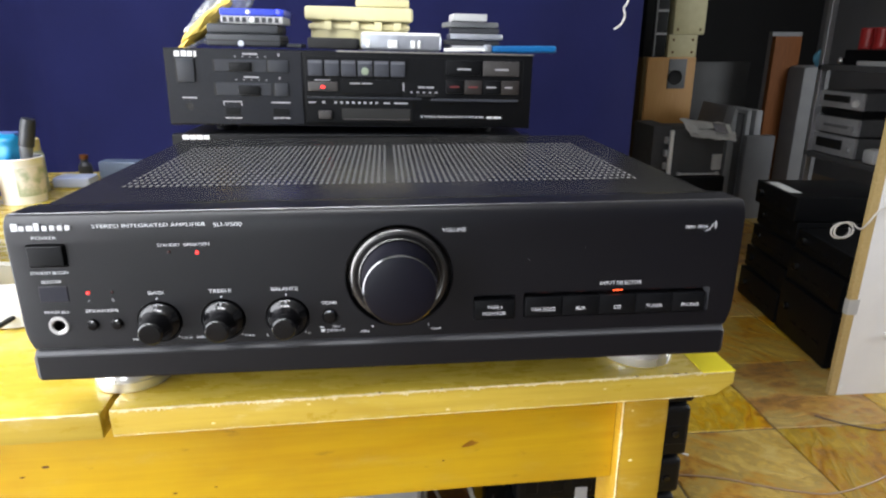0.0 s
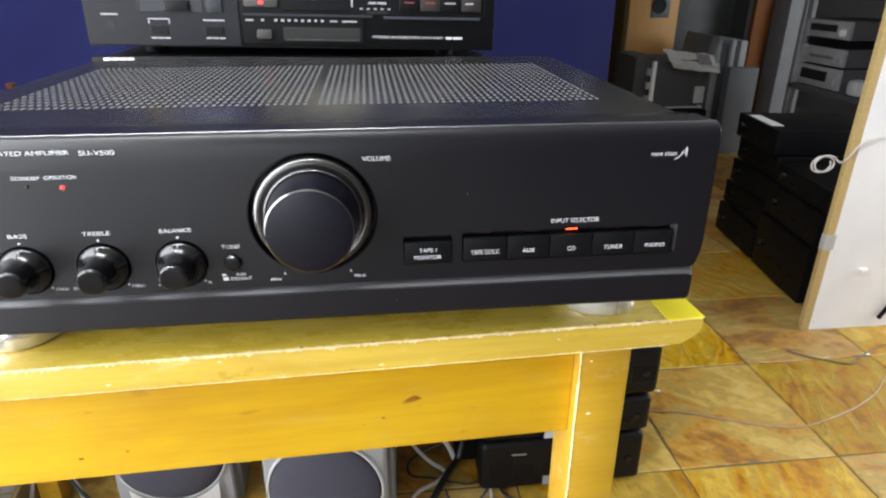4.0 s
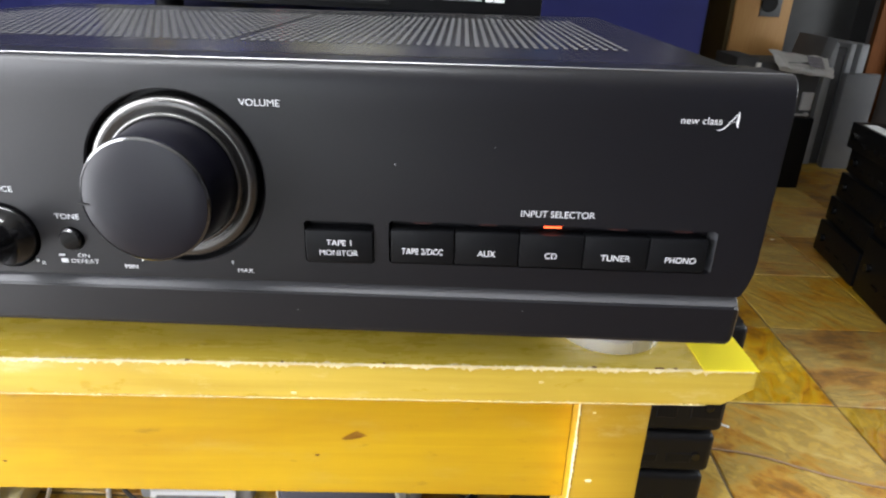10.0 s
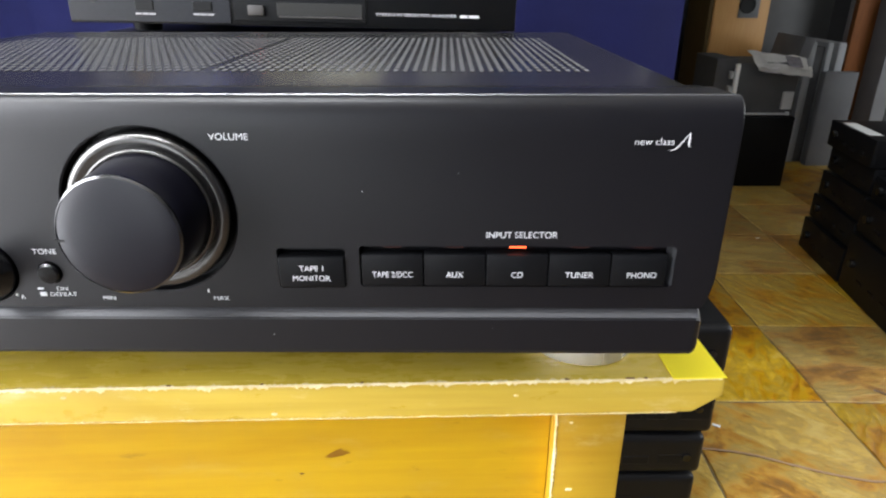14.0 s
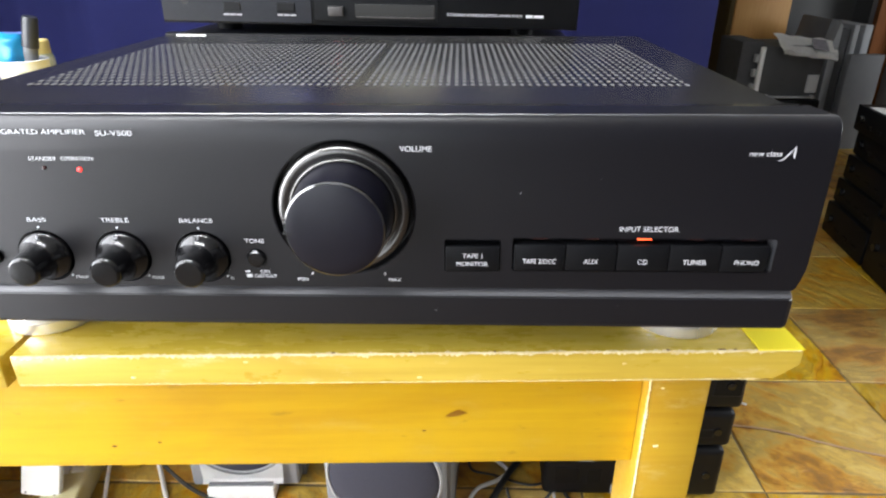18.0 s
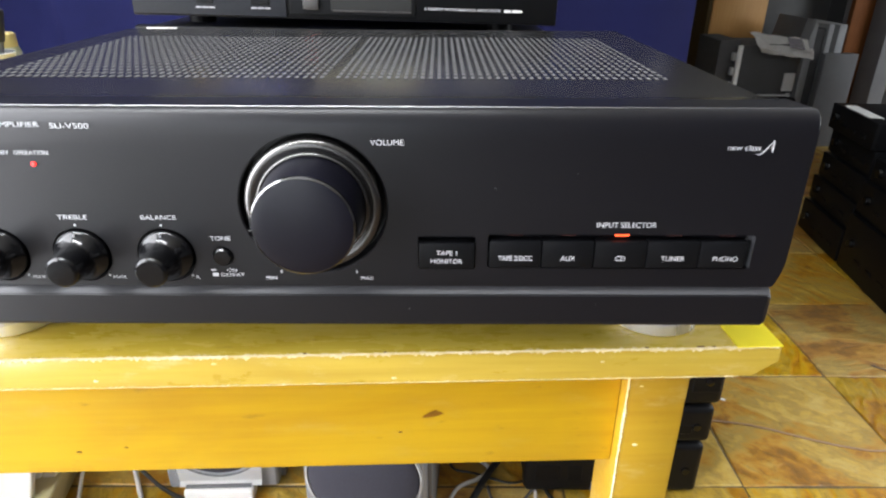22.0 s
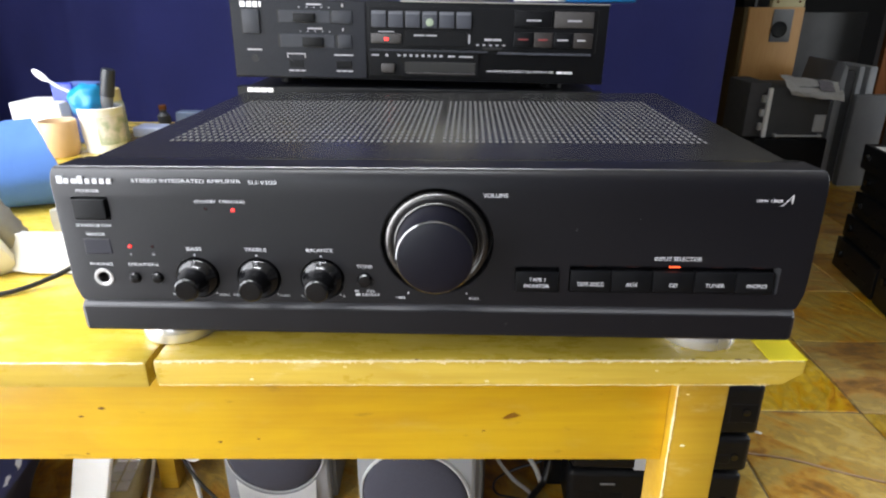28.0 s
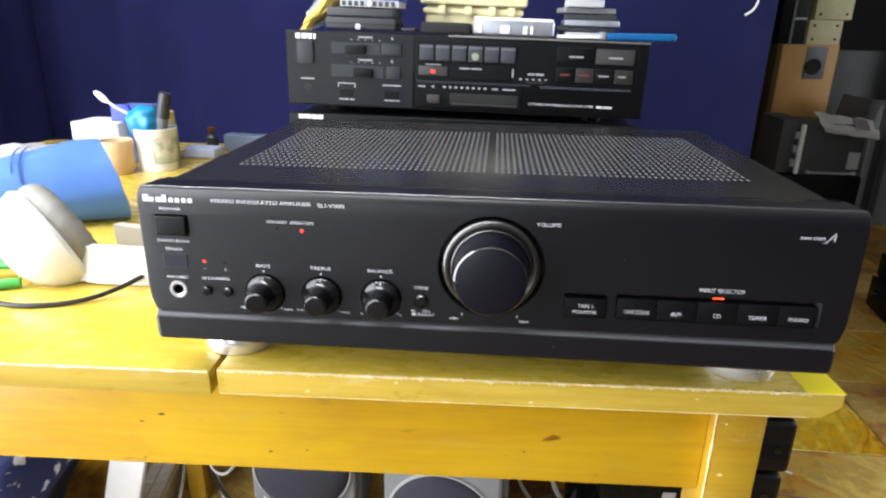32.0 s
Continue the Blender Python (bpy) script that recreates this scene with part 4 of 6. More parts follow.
    bars([(-0.2125, -0.2065), (-0.2045, -0.1985), (-0.1970, -0.1915), (-0.1895, -0.1870)], 0.0912, 0.0062, a, M_LOGO, -0.0012, "maker_mark", "white maker's mark")
    for x in (-0.17, 0.17):
        for y in (0.05, 0.28):
            part("foot", lathe([(0, -0.0035), (0.014, -0.0035), (0.016, 0.009), (0, 0.009)], 24, Matrix.Translation((x, y, 0))), M_BLACK, a)
    return a


M_GREYKEY = mat("grey_key_plastic", (0.042, 0.045, 0.056), 0.45, second=(0.035, 0.038, 0.047), scale=90, spec=0.3)
M_GREYEDGE = mat("pale_key_edge", (0.085, 0.09, 0.105), 0.4)
M_SMALLKEY = mat("charcoal_key", (0.018, 0.015, 0.014), 0.45)
M_WELL = mat("slate_grey_plastic", (0.022, 0.024, 0.03), 0.45, second=(0.018, 0.02, 0.025), scale=90, spec=0.3)
M_DARKKEY = mat("dark_key_plastic", (0.034, 0.031, 0.030), 0.42, second=(0.042, 0.039, 0.038), scale=150)
lower_amp()
upper_amp()

# ---- curtain ----
def curtain():
    """Hangs along the back, and turns forward along the side wall at its end."""
    bm = bmesh.new()
    nx, nz = 210, 24
    grid = []
    for i in range(nx + 1):
        u = -1.72 + 2.32 * i / nx
        col = []
        for k in range(nz + 1):
            z = 0.02 + 2.3 * k / nz
            fold = 0.004 * math.sin(u * 9 + 0.8 * math.sin(z * 3)) + 0.03 * noise.noise(Vector((u * 2.2, z * 1.1, 3.1)))
            fold += 0.006 * noise.noise(Vector((u * 9, z * 4, 8.3))) + 0.004 * math.sin(u * 31 + 1.5 * math.sin(z * 2.2))
            if u < -0.75:
                fold += 0.012 * math.sin(u * 38)
            if u > -1.08:
                col.append(bm.verts.new((u, 1.16 + fold, z)))
            else:
                col.append(bm.verts.new((-1.10 + fold * 0.8, 1.16 + (u + 1.08), z)))
        grid.append(col)
    for i in range(nx):
        for k in range(nz):
            bm.faces.new((grid[i][k], grid[i + 1][k], grid[i + 1][k + 1], grid[i][k + 1]))
    bmesh.ops.solidify(bm, geom=bm.faces[:], thickness=0.003)
    return single("curtain", bm, M_CURTAIN, "deep blue cloth curtain hung behind the table", "curtain", smooth=80)


curtain()
rail = thing("curtain_rail", "plain metal rail that the blue curtain hangs from", "rail", kind="structure")
part("pole", boxm(-1.2, 0.66, 1.15, 1.17, 2.31, 2.335, 0.006, 2), M_GREY, rail)
part("pole", boxm(-1.11, -1.09, 0.5, 1.148, 2.31, 2.335, 0.006, 2), M_GREY, rail)
part("bracket", boxm(0.6, 0.62, 1.15, 1.17, 2.335, 2.5), M_GREY, rail)

# ---- deck stack beside the table's leg ----
M_DECK = mat("dull_black_plastic", (0.0035, 0.0035, 0.004), 0.45, second=(0.005, 0.005, 0.0056), scale=60, spec=0.2)


def deck(m, w, d, h, label, seed, foot=0.006):
    rnd = random.Random(seed)
    a = thing("hifi_deck", label, "hi-fi deck", m, "black decks stacked under the table")
    part("case", boxm(-w + 0.004, -0.004, 0.01, d, foot, h, 0.003, 2), M_BLACK, a)
    part("front_panel", boxm(-w, 0, -0.006, 0.034, foot, h - 0.001, 0.014, 4), M_DECK, a)
    x = -w + 0.02
    while x < -0.05:
        ww = rnd.uniform(0.02, 0.05)
        part("key", boxm(x, x + ww, -0.007, 0, foot + h * 0.25, foot + h * rnd.uniform(0.45, 0.6), 0.001, 1), M_BLACK, a)
        x += ww + rnd.uniform(0.004, 0.03)
    bars([(-0.05, -0.036)], h * 0.8, 0.0016, a, M_PRINT_DARK, -0.0042)
    bars([(-w + 0.02, -w + 0.05)], h * 0.8, 0.0025, a, M_PRINT_DARK, -0.0042)
    part("knob", lathe([(0, 0), (0.008, 0), (0.007, 0.006), (0, 0.007)], 24, at_front(-0.03, -0.004, h * 0.5)), M_GLOSS, a)
    for fx in (-w + 0.03, -0.03):
        for fy in (0.03, d - 0.03):
            part("foot", lathe([(0, 0), (0.012, 0), (0.012, foot + 0.001), (0, foot + 0.001)], 12, Matrix.Translation((fx, fy, 0))), M_BLACK, a)
    return a


M_PRINT_DARK = mat("faded_grey_print", (0.1, 0.1, 0.105), 0.6)
zz = 0.0
for n, (h, dx, w) in enumerate(((0.122, 0.006, 0.33), (0.086, 0.010, 0.33), (0.116, 0.016, 0.34), (0.096, 0.020, 0.34))):
    d_ = deck(pose(0.545 + dx, 0.645, zz, 0, 0, 0.5 * (n % 2)), w, 0.3, h, ("thick black hi-fi deck, lowest of a floor stack", "slim black deck with a pale display patch", "black deck in the middle of a stack", "black deck on top of a floor stack")[n], n)
    if n == 0:
        part("badge", boxm(-0.268, -0.240, -0.0075, 0, 0.0905, 0.0945), M_GREY, d_, "small silver badge")
        part("paper_label", boxm(-0.203, -0.185, -0.0075, 0, 0.012, 0.034), M_MIDGREY, d_, "grey paper label")
    if n == 1:
        part("paper_label", boxm(-0.212, -0.188, -0.0075, 0, 0.008, 0.036), M_LGREY, d_, "pale paper label")
        part("display", boxm(-0.115, -0.095, -0.0052, 0, 0.03, 0.062, 0.0008, 1), M_LGREY, d_, "pale grey display patch")
    zz += h

# ---- board on edge, right ----
brd = thing("door_panel", "white painted board standing on edge with raw chipboard rim", "board", pose(1.285, 1.16, 0, 0, 0.7, 0))
part("face", boxm(0.0, 1.0, 0.0, 0.018, 0.0, 1.95, 0.001, 1), M_WHITE, brd, "white painted face")
part("rim", boxm(-0.024, 0.0, 0.0005, 0.0165, 0.0, 1.95, 0.001, 1), M_BEIGE, brd, "raw chipboard rim")
part("tape", boxm(-0.0252, 0.006, -0.001, 0.0175, 0.255, 0.30, 0.0005, 1), M_LGREY, brd, "strip of grey tape")
part("clip", boxm(0.1, 0.125, -0.012, 0.0, 0.185, 0.197, 0.002, 1), M_OFFWHITE, brd, "small white clip")
part("clip", boxm(0.006, 0.012, -0.006, 0.0, 0.02, 0.034, 0.002, 1), M_OFFWHITE, brd, "small white clip")

single("black_rod", tube([(1.493, 1.153, 0.03), (1.52, 1.152, 0.085), (1.56, 1.151, 0.16), (1.62, 1.15, 0.27)], 0.006), M_BLACK, "thin black rod leaning on a white board", "rod")

# ---- black stack by the board ----
STACK = pose(1.343, 1.307, 0, 0, 0, -7.5)


def black_unit(y0, y1, z0, z1, depth, label, off=0.0):
    m = STACK @ Matrix.Translation((off, y0, z0))
    a = thing("black_unit", label, "hi-fi unit", m, "black hi-fi units stacked by the wall board")
    L, H = y1 - y0, z1 - z0
    part("case", boxm(0.008, depth, 0.004, L - 0.004, 0.004, H - 0.001, 0.003, 2), M_BLACK, a)
    part("front_panel", boxm(0, 0.012, 0, L, 0.004, H - 0.001, 0.004, 2), M_BLACK, a)
    for k in range(3):
        part("key", boxm(-0.003, 0.001, L * (0.15 + 0.22 * k), L * (0.15 + 0.22 * k) + 0.035, H * 0.3, H * 0.3 + 0.012, 0.001, 1), M_BLACK, a)
    part("knob", lathe([(0, 0), (0.014, 0), (0.012, 0.014), (0, 0.014)], 20, Matrix.Translation((0.0, L * 0.82, H * 0.55)) @ pose(0, 0, 0, 0, -90, 0)), M_GLOSS, a)
    for y in (0.03, L - 0.03):
        part("foot", boxm(0.02, 0.05, y - 0.012, y + 0.012, 0, 0.005), M_BLACK, a)
        part("foot", boxm(depth - 0.05, depth - 0.02, y - 0.012, y + 0.012, 0, 0.005), M_BLACK, a)
    return a


black_unit(0.0, 0.33, 0.0, 0.19, 0.38, "tall black hi-fi unit at the foot of a stack")
black_unit(0.0, 0.33, 0.19, 0.30, 0.36, "black hi-fi unit in a floor stack", 0.01)
black_unit(0.0, 0.32, 0.30, 0.375, 0.36, "slim black hi-fi unit on top of a stack", 0.02)
black_unit(0.345, 0.67, 0.0, 0.12, 0.36, "black hi-fi unit at the foot of the rear stack")
black_unit(0.345, 0.67, 0.12, 0.21, 0.36, "black hi-fi unit in the rear stack", 0.012)
black_unit(0.345, 0.66, 0.21, 0.30, 0.36, "black hi-fi unit in the rear stack", 0.02)
black_unit(0.35, 0.66, 0.30, 0.385, 0.36, "black hi-fi unit in the rear stack", 0.03)
black_unit(0.345, 0.66, 0.385, 0.475, 0.36, "black hi-fi unit with a paper slip on top", 0.01)
single("paper_slip", boxm(0.018, 0.06, 0.415, 0.60, 0.4752, 0.4762), M_OFFWHITE, "white paper slip lying on a black unit", "paper", m=STACK)

# ---- far corner ----
def plain(name, dims, material, label, category, bevel=0.006, group="", m=None):
    return single(name, boxm(*dims, bevel, 2), material, label, category, group, m=m)


spk = thing("tower_speaker", "tall wooden loudspeaker with a small round driver", "loudspeaker")
part("cabinet", boxm(1.622, 1.932, 3.6, 3.95, 0, 0.903, 0.004, 2), M_SPKWOOD, spk)
part("side_panel", boxm(1.597, 1.621, 3.61, 3.95, 0, 0.903, 0.003, 2), M_SPKSIDE, spk, "darker wooden side")
part("driver_plate", boxm(1.758, 1.872, 3.592, 3.602, 0.715, 0.893, 0.004, 2), M_GREY, spk)
part("driver", lathe([(0, 0.0015), (0.026, 0.002), (0.036, 0.005), (0.041, 0.008), (0.045, 0.005), (0.045, -0.004)], 32, at_front(1.802, 3.592, 0.783)), M_HOLE, spk, "black driver cone")
plain("grey_board", (1.945, 2.35, 3.7, 3.74, 0.0, 0.873), M_FARGREY, "plain grey panel leaning beside a loudspeaker", "panel")
for x0, x1, z0, z1, lab in ((1.752, 1.936, 0.903, 1.036, "small cream computer case on a loudspeaker"), (1.772, 1.975, 1.037, 1.30, "cream computer case with corner screws")):
    c = thing("computer_case", lab, "computer case", group="cream computer cases")
    part("shell", boxm(x0, x1, 3.62, 3.95, z0, z1, 0.006, 2), M_CREAM, c)
    for sx in (x0 + 0.03, x1 - 0.03):
        for sz in (z0 + 0.03, z1 - 0.03):
            part("screw", lathe([(0, 0), (0.008, 0), (0.006, 0.003), (0, 0.003)], 12, at_front(sx, 3.62, sz)), M_BROWN, c)
c = thing("black_rack_case", "black equipment case with a pale frame and dark square windows", "equipment case")
part("shell", boxm(1.600, 1.745, 3.64, 3.95, 0.903, 1.30, 0.004, 2), M_BLACK, c)
part("frame_post", boxm(1.660, 1.672, 3.63, 3.642, 0.905, 1.295), M_GREY, c)
for z in (1.036, 1.17):
    part("frame", boxm(1.6725, 1.742, 3.63, 3.642, z, z + 0.012), M_LGREY, c)
base = plain("black_subwoofer", (1.375, 1.72, 2.70, 3.02, 0.0, 0.335), M_BLACK, "black subwoofer box on the floor", "subwoofer", 0.01)
g = thing("drawer_unit", "grey metal drawer unit with a white edge strip", "drawer unit", pose(1.345, 2.706, 0.3365))
part("body", boxm(0.085, 0.36, 0.014, 0.29, 0, 0.235, 0.006, 2), M_FARGREY, g)
part("side_face", boxm(-0.012, 0.083, 0.03, 0.29, 0.001, 0.252, 0.004, 2), M_DGREY, g)
part("strip", boxm(0.066, 0.085, 0.0, 0.016, 0.003, 0.232, 0.002, 1), M_OFFWHITE, g, "white edge strip")
for z in (0.035, 0.1, 0.165):
    part("tab", boxm(0.048, 0.063, 0.006, 0.032, z, z + 0.034, 0.002, 1), M_LGREY, g, "pale tab")
part("handle", boxm(0.12, 0.34, -0.012, 0.004, 0.008, 0.016, 0.003, 2), M_LGREY, g, "pale handle bar")
for x in (0.122, 0.328):
    part("handle_post", boxm(x, x + 0.012, -0.006, 0.016, 0.004, 0.02, 0.002, 1), M_LGREY, g)
part("flap", boxm(0.30, 0.35, 0.003, 0.016, 0.03, 0.11, 0.003, 1), M_LGREY, g)
pp = thing("newspaper", "crumpled newspaper lying folded over a grey drawer unit", "newspaper")
M_NEWS = mat("newsprint", (0.95, 0.94, 0.92), 0.8, second=(0.86, 0.85, 0.82), scale=55, mix=0.35)
for k, (x, y, z, rx, ry, rz, w, d) in enumerate(((1.58, 2.735, 0.558, 24, 9, 3, 0.19, 0.15), (1.665, 2.722, 0.545, 30, 7, -5, 0.15, 0.14), (1.625, 2.700, 0.532, 52, 6, 2, 0.25, 0.05))):
    bm = bmesh.new()
    grid = [[bm.verts.new(((i / 10 - 0.5) * w, (j / 8 - 0.5) * d, 0.011 * noise.noise(Vector((i * 0.3 + 9 * k, j * 0.3, k))) + 0.004 * math.sin(i * 1.1 + k))) for j in range(9)] for i in range(11)]
    for i in range(10):
        for j in range(8):
            bm.faces.new((grid[i][j], grid[i + 1][j], grid[i + 1][j + 1], grid[i][j + 1]))
    bmesh.ops.solidify(bm, geom=bm.faces[:], thickness=0.006)
    bmesh.ops.transform(bm, matrix=pose(x, y, z + 0.016, rx, ry, rz), verts=bm.verts)
    part("sheet", bm, M_NEWS, pp)
photo = boxm(-0.035, 0.03, -0.035, 0.04, 0.0, 0.002)
bmesh.ops.transform(photo, matrix=pose(1.672, 2.718, 0.575, 30, 7, -5), verts=photo.verts)
part("printed_picture", photo, mat("grey_printed_picture", (0.16, 0.15, 0.17), 0.8, second=(0.3, 0.28, 0.3), scale=60), pp, "dark printed picture")
for n, (x0, x1, y, z1, r) in enumerate(((1.79, 1.842, 3.12, 0.665, 11), (1.952, 1.992, 3.14, 0.625, 0), (2.048, 2.076, 3.14, 0.622, 0), (2.102, 2.142, 3.14, 0.62, 0))):
    single("grey_casing", boxm(0, x1 - x0, 0, 0.3, 0.0, z1, 0.006, 2), M_MIDGREY if n else M_COLUMN, "upright light grey casing standing on the floor", "casing", "grey casings standing in a row", m=pose(x0, y, 0, 0, r, 0))
single("dark_casing", boxm(1.995, 2.046, 3.16, 3.4, 0.0, 0.60, 0.006, 2), M_DGREY, "upright charcoal casing between light grey ones", "casing")
plain("flat_grey_casing", (2.025, 2.195, 3.07, 3.12, 0.0, 0.485), M_COLUMN, "flat light grey casing leaning in front of others", "casing", 0.006)
plain("brown_board", (2.31, 2.475, 3.4, 3.44, 0.0, 1.025), M_BROWN, "brown veneered board standing upright", "board", 0.004)
plain("grey_top_strip", (2.31, 2.50, 3.441, 3.48, 0.0, 1.05), M_COLUMN, "grey panel standing behind a brown board", "panel", 0.004)
plain("grey_column", (2.42, 2.60, 3.25, 3.45, 0.0, 0.86), M_COLUMN, "pale grey boxed column", "column", 0.04)

# rack with shelves and silver decks
rack = thing("storage_rack", "dark metal storage rack with shelves", "rack")
for x, y in ((2.0, 2.5), (2.0, 1.45), (2.45, 2.5), (2.45, 1.45)):
    part("post", boxm(x, x + 0.03, y, y + 0.03, 0, 1.9, 0.003, 1), M_SILVER if x < 2.1 and y > 2 else M_GREY, rack)
for z in (0.47, 0.865, 1.3):
    part("shelf", boxm(2.0, 2.48, 1.45, 2.53, z, z + 0.025, 0.002, 1), M_DGREY, rack)
part("back", boxm(2.46, 2.475, 1.46, 2.52, 0.02, 1.88), M_BLACK, rack)
M_DECKSILVER = mat("bright_silver_plastic", (0.42, 0.42, 0.43), 0.4, 0.3, second=(0.33, 0.33, 0.34), scale=40)
for n, (z0, z1) in enumerate(((0.496, 0.588), (0.592, 0.668), (0.702, 0.78))):
    d_ = thing("silver_deck", ("silver deck with a dark cassette window", "slim silver deck between two others", "silver deck with a dark display window")[n], "hi-fi deck", group="silver decks on the rack")
    part("case", boxm(2.035, 2.3, 2.225, 2.505, z0, z1 - 0.002, 0.006, 2), M_DGREY, d_)
    part("fascia", boxm(2.018, 2.035, 2.222, 2.512, z0 + 0.002, z1 - 0.003, 0.006, 2), M_DECKSILVER, d_, "silver front")
    if n != 1:
        part("window", boxm(2.012, 2.02, 2.30, 2.47, z0 + 0.03, z1 - 0.02, 0.002, 1), M_HOLE, d_, "dark window")
    else:
        part("button_row", boxm(2.012, 2.02, 2.27, 2.44, z0 + 0.03, z0 + 0.042, 0.002, 1), M_GREY, d_)
    part("knob", lathe([(0, 0), (0.016, 0), (0.014, 0.012), (0, 0.012)], 20, Matrix.Translation((2.018, 2.258, (z0 + z1) / 2 - 0.01)) @ pose(0, 0, 0, 0, -90, 0)), M_OFFWHITE if n == 2 else M_DECKSILVER, d_)
# the dark gap below the top deck is filled with an added black block
plain("black_gap_block", (2.03, 2.3, 2.23, 2.5, 0.669, 0.701), M_BLACK, "thin black block filling the dark gap between silver decks", "hi-fi deck", 0.003)
plain("pale_paper_roll", (2.0, 2.06, 2.08, 2.15, 0.496, 0.56), M_LGREY, "crumpled pale paper beside a silver deck", "paper", 0.02)
for n in range(4):
    single("red_tin" if n < 2 else "grey_tin", lathe([(0, 0), (0.031, 0), (0.033, 0.003), (0.033, 0.012), (0.0315, 0.014), (0.0315, 0.074), (0.033, 0.076), (0.033, 0.086), (0.031, 0.089), (0.029, 0.087), (0, 0.087)], 28), mat("red_tin_paint", (0.36, 0.02, 0.02), 0.4, second=(0.25, 0.015, 0.015), scale=20) if n < 2 else M_LGREY, "red tin on a flat black deck" if n < 2 else "plain grey tin on a flat black deck", "tin", "tins on the rack", m=pose(2.085 + 0.01 * n, 2.352 - n * 0.072, 0.956))
plain("black_deck_on_rack", (2.04, 2.4, 1.8, 2.42, 0.892, 0.955), M_BLACK, "flat black deck on the rack shelf", "hi-fi deck", 0.004)
plain("white_tray", (2.005, 2.038, 2.08, 2.29, 0.8905, 0.91), M_LGREY, "flat pale tray on the rack shelf", "tray", 0.003)
single("chrome_ball", lathe([(0, 0), (0.008, 0.001), (0.014, 0.007), (0.016, 0.016), (0.014, 0.024), (0.008, 0.03), (0, 0.031)], 20), M_PALECHROME, "small bright metal ball on the rack shelf", "ball", m=pose(2.02, 2.41, 0.8905))
bm = bmesh.new()
bmesh.ops.create_icosphere(bm, subdivisions=3, radius=0.03)
for v in bm.verts:
    v.co = Vector((v.co.x, v.co.y * 0.9, v.co.z * 1.3)) * (1 + 0.25 * noise.noise(v.co * 40))
single("cyan_rag", bm, mat("faded_cyan_cloth", (0.1, 0.3, 0.42), 0.9, second=(0.07, 0.22, 0.33), scale=30), "faded cyan rag tied to the rack post", "rag", m=pose(2.02, 2.55, 0.915))

# ---- speakers below the table ----
def oval_speaker(m, label):
    s = thing("desktop_speaker", label, "loudspeaker", m, "grey loudspeakers below the table")
    part("cabinet", boxm(-0.104, 0.104, 0.0, 0.2, 0.006, 0.31, 0.01, 3), M_SPKGREY, s, "grey cabinet")
    part("side_shell", boxm(0.094, 0.112, 0.03, 0.2, 0.002, 0.30, 0.006, 2), M_GREY, s)
    centre = Matrix.Translation((0, 0, 0.147)) @ FRONT @ Matrix.Diagonal((1.0, 1.035, 1, 1))
    part("grille", lathe([(0, 0.026), (0.035, 0.0245), (0.065, 0.0195), (0.085, 0.0125), (0.093, 0.006), (0.0955, -0.002)], 56, centre), M_GRILLE, s, "dark violet cloth grille")
    part("grille_ring", lathe([(0.0945, -0.001), (0.0955, 0.006), (0.098, 0.006), (0.0995, -0.001)], 56, centre), M_LGREY, s, "pale ring round the grille")
    # white base: its upper edge is scooped out below the grille
    bm = bmesh.new()
    cols = []
    for k in range(21):
        x = -0.079 + 0.158 * k / 20
        top = 0.147 - 0.1035 * math.sqrt(max(0.0, 1 - (x / 0.1005) ** 2)) + 0.002
        cols.append([bm.verts.new((x * (1 if z > 0.05 else 0.97), -0.017 + 0.006 * (z > 0.03), z)) for z in (0.028, 0.036, min(top, 0.09))])
    for p, q in zip(cols, cols[1:]):
        for i in range(2):
            bm.faces.new((p[i], q[i], q[i + 1], p[i + 1]))
    bmesh.ops.solidify(bm, geom=bm.faces[:], thickness=0.012)
    part("base_panel", bm, M_OFFWHITE, s, "white panel scooped out below the grille", smooth=0)
    part("slit", boxm(-0.064, 0.058, -0.0215, -0.013, 0.0275, 0.0315), M_GREY, s)
    part("base_lip", boxm(-0.066, 0.062, -0.030, 0.004, 0.0, 0.0275, 0.005, 3), M_OFFWHITE, s, "white base lip")
    return s


M_SPKGREY = mat("speaker_grey_plastic", (0.24, 0.245, 0.255), 0.45, second=(0.2, 0.205, 0.215), scale=14)
M_GRILLE = mat("violet_black_cloth", (0.030, 0.030, 0.042), 0.9, second=(0.040, 0.040, 0.056), scale=500)
oval_speaker(pose(-0.352, 0.648, 0, 0, 0, 2), "grey loudspeaker with round dark grille on the floor")
oval_speaker(pose(-0.066, 0.535, 0, 0, 0, -5), "grey loudspeaker with oval dark grille below the table")

# ---- clutter on the upper amplifier ----
AT = 0.9655  # its top


def gadget(name, x0, x1, y0, y1, z0, z1, material, label, category, bevel=0.004, rz=0.0):
    cx, cy = (x0 + x1) / 2, (y0 + y1) / 2
    t = thing(name, label, category, pose(cx, cy, z0, 0, 1.3, rz))
    part("body", boxm(x0 - cx, x1 - cx, y0 - cy, y1 - cy, 0, z1 - z0, bevel, 3), material, t)
    return t


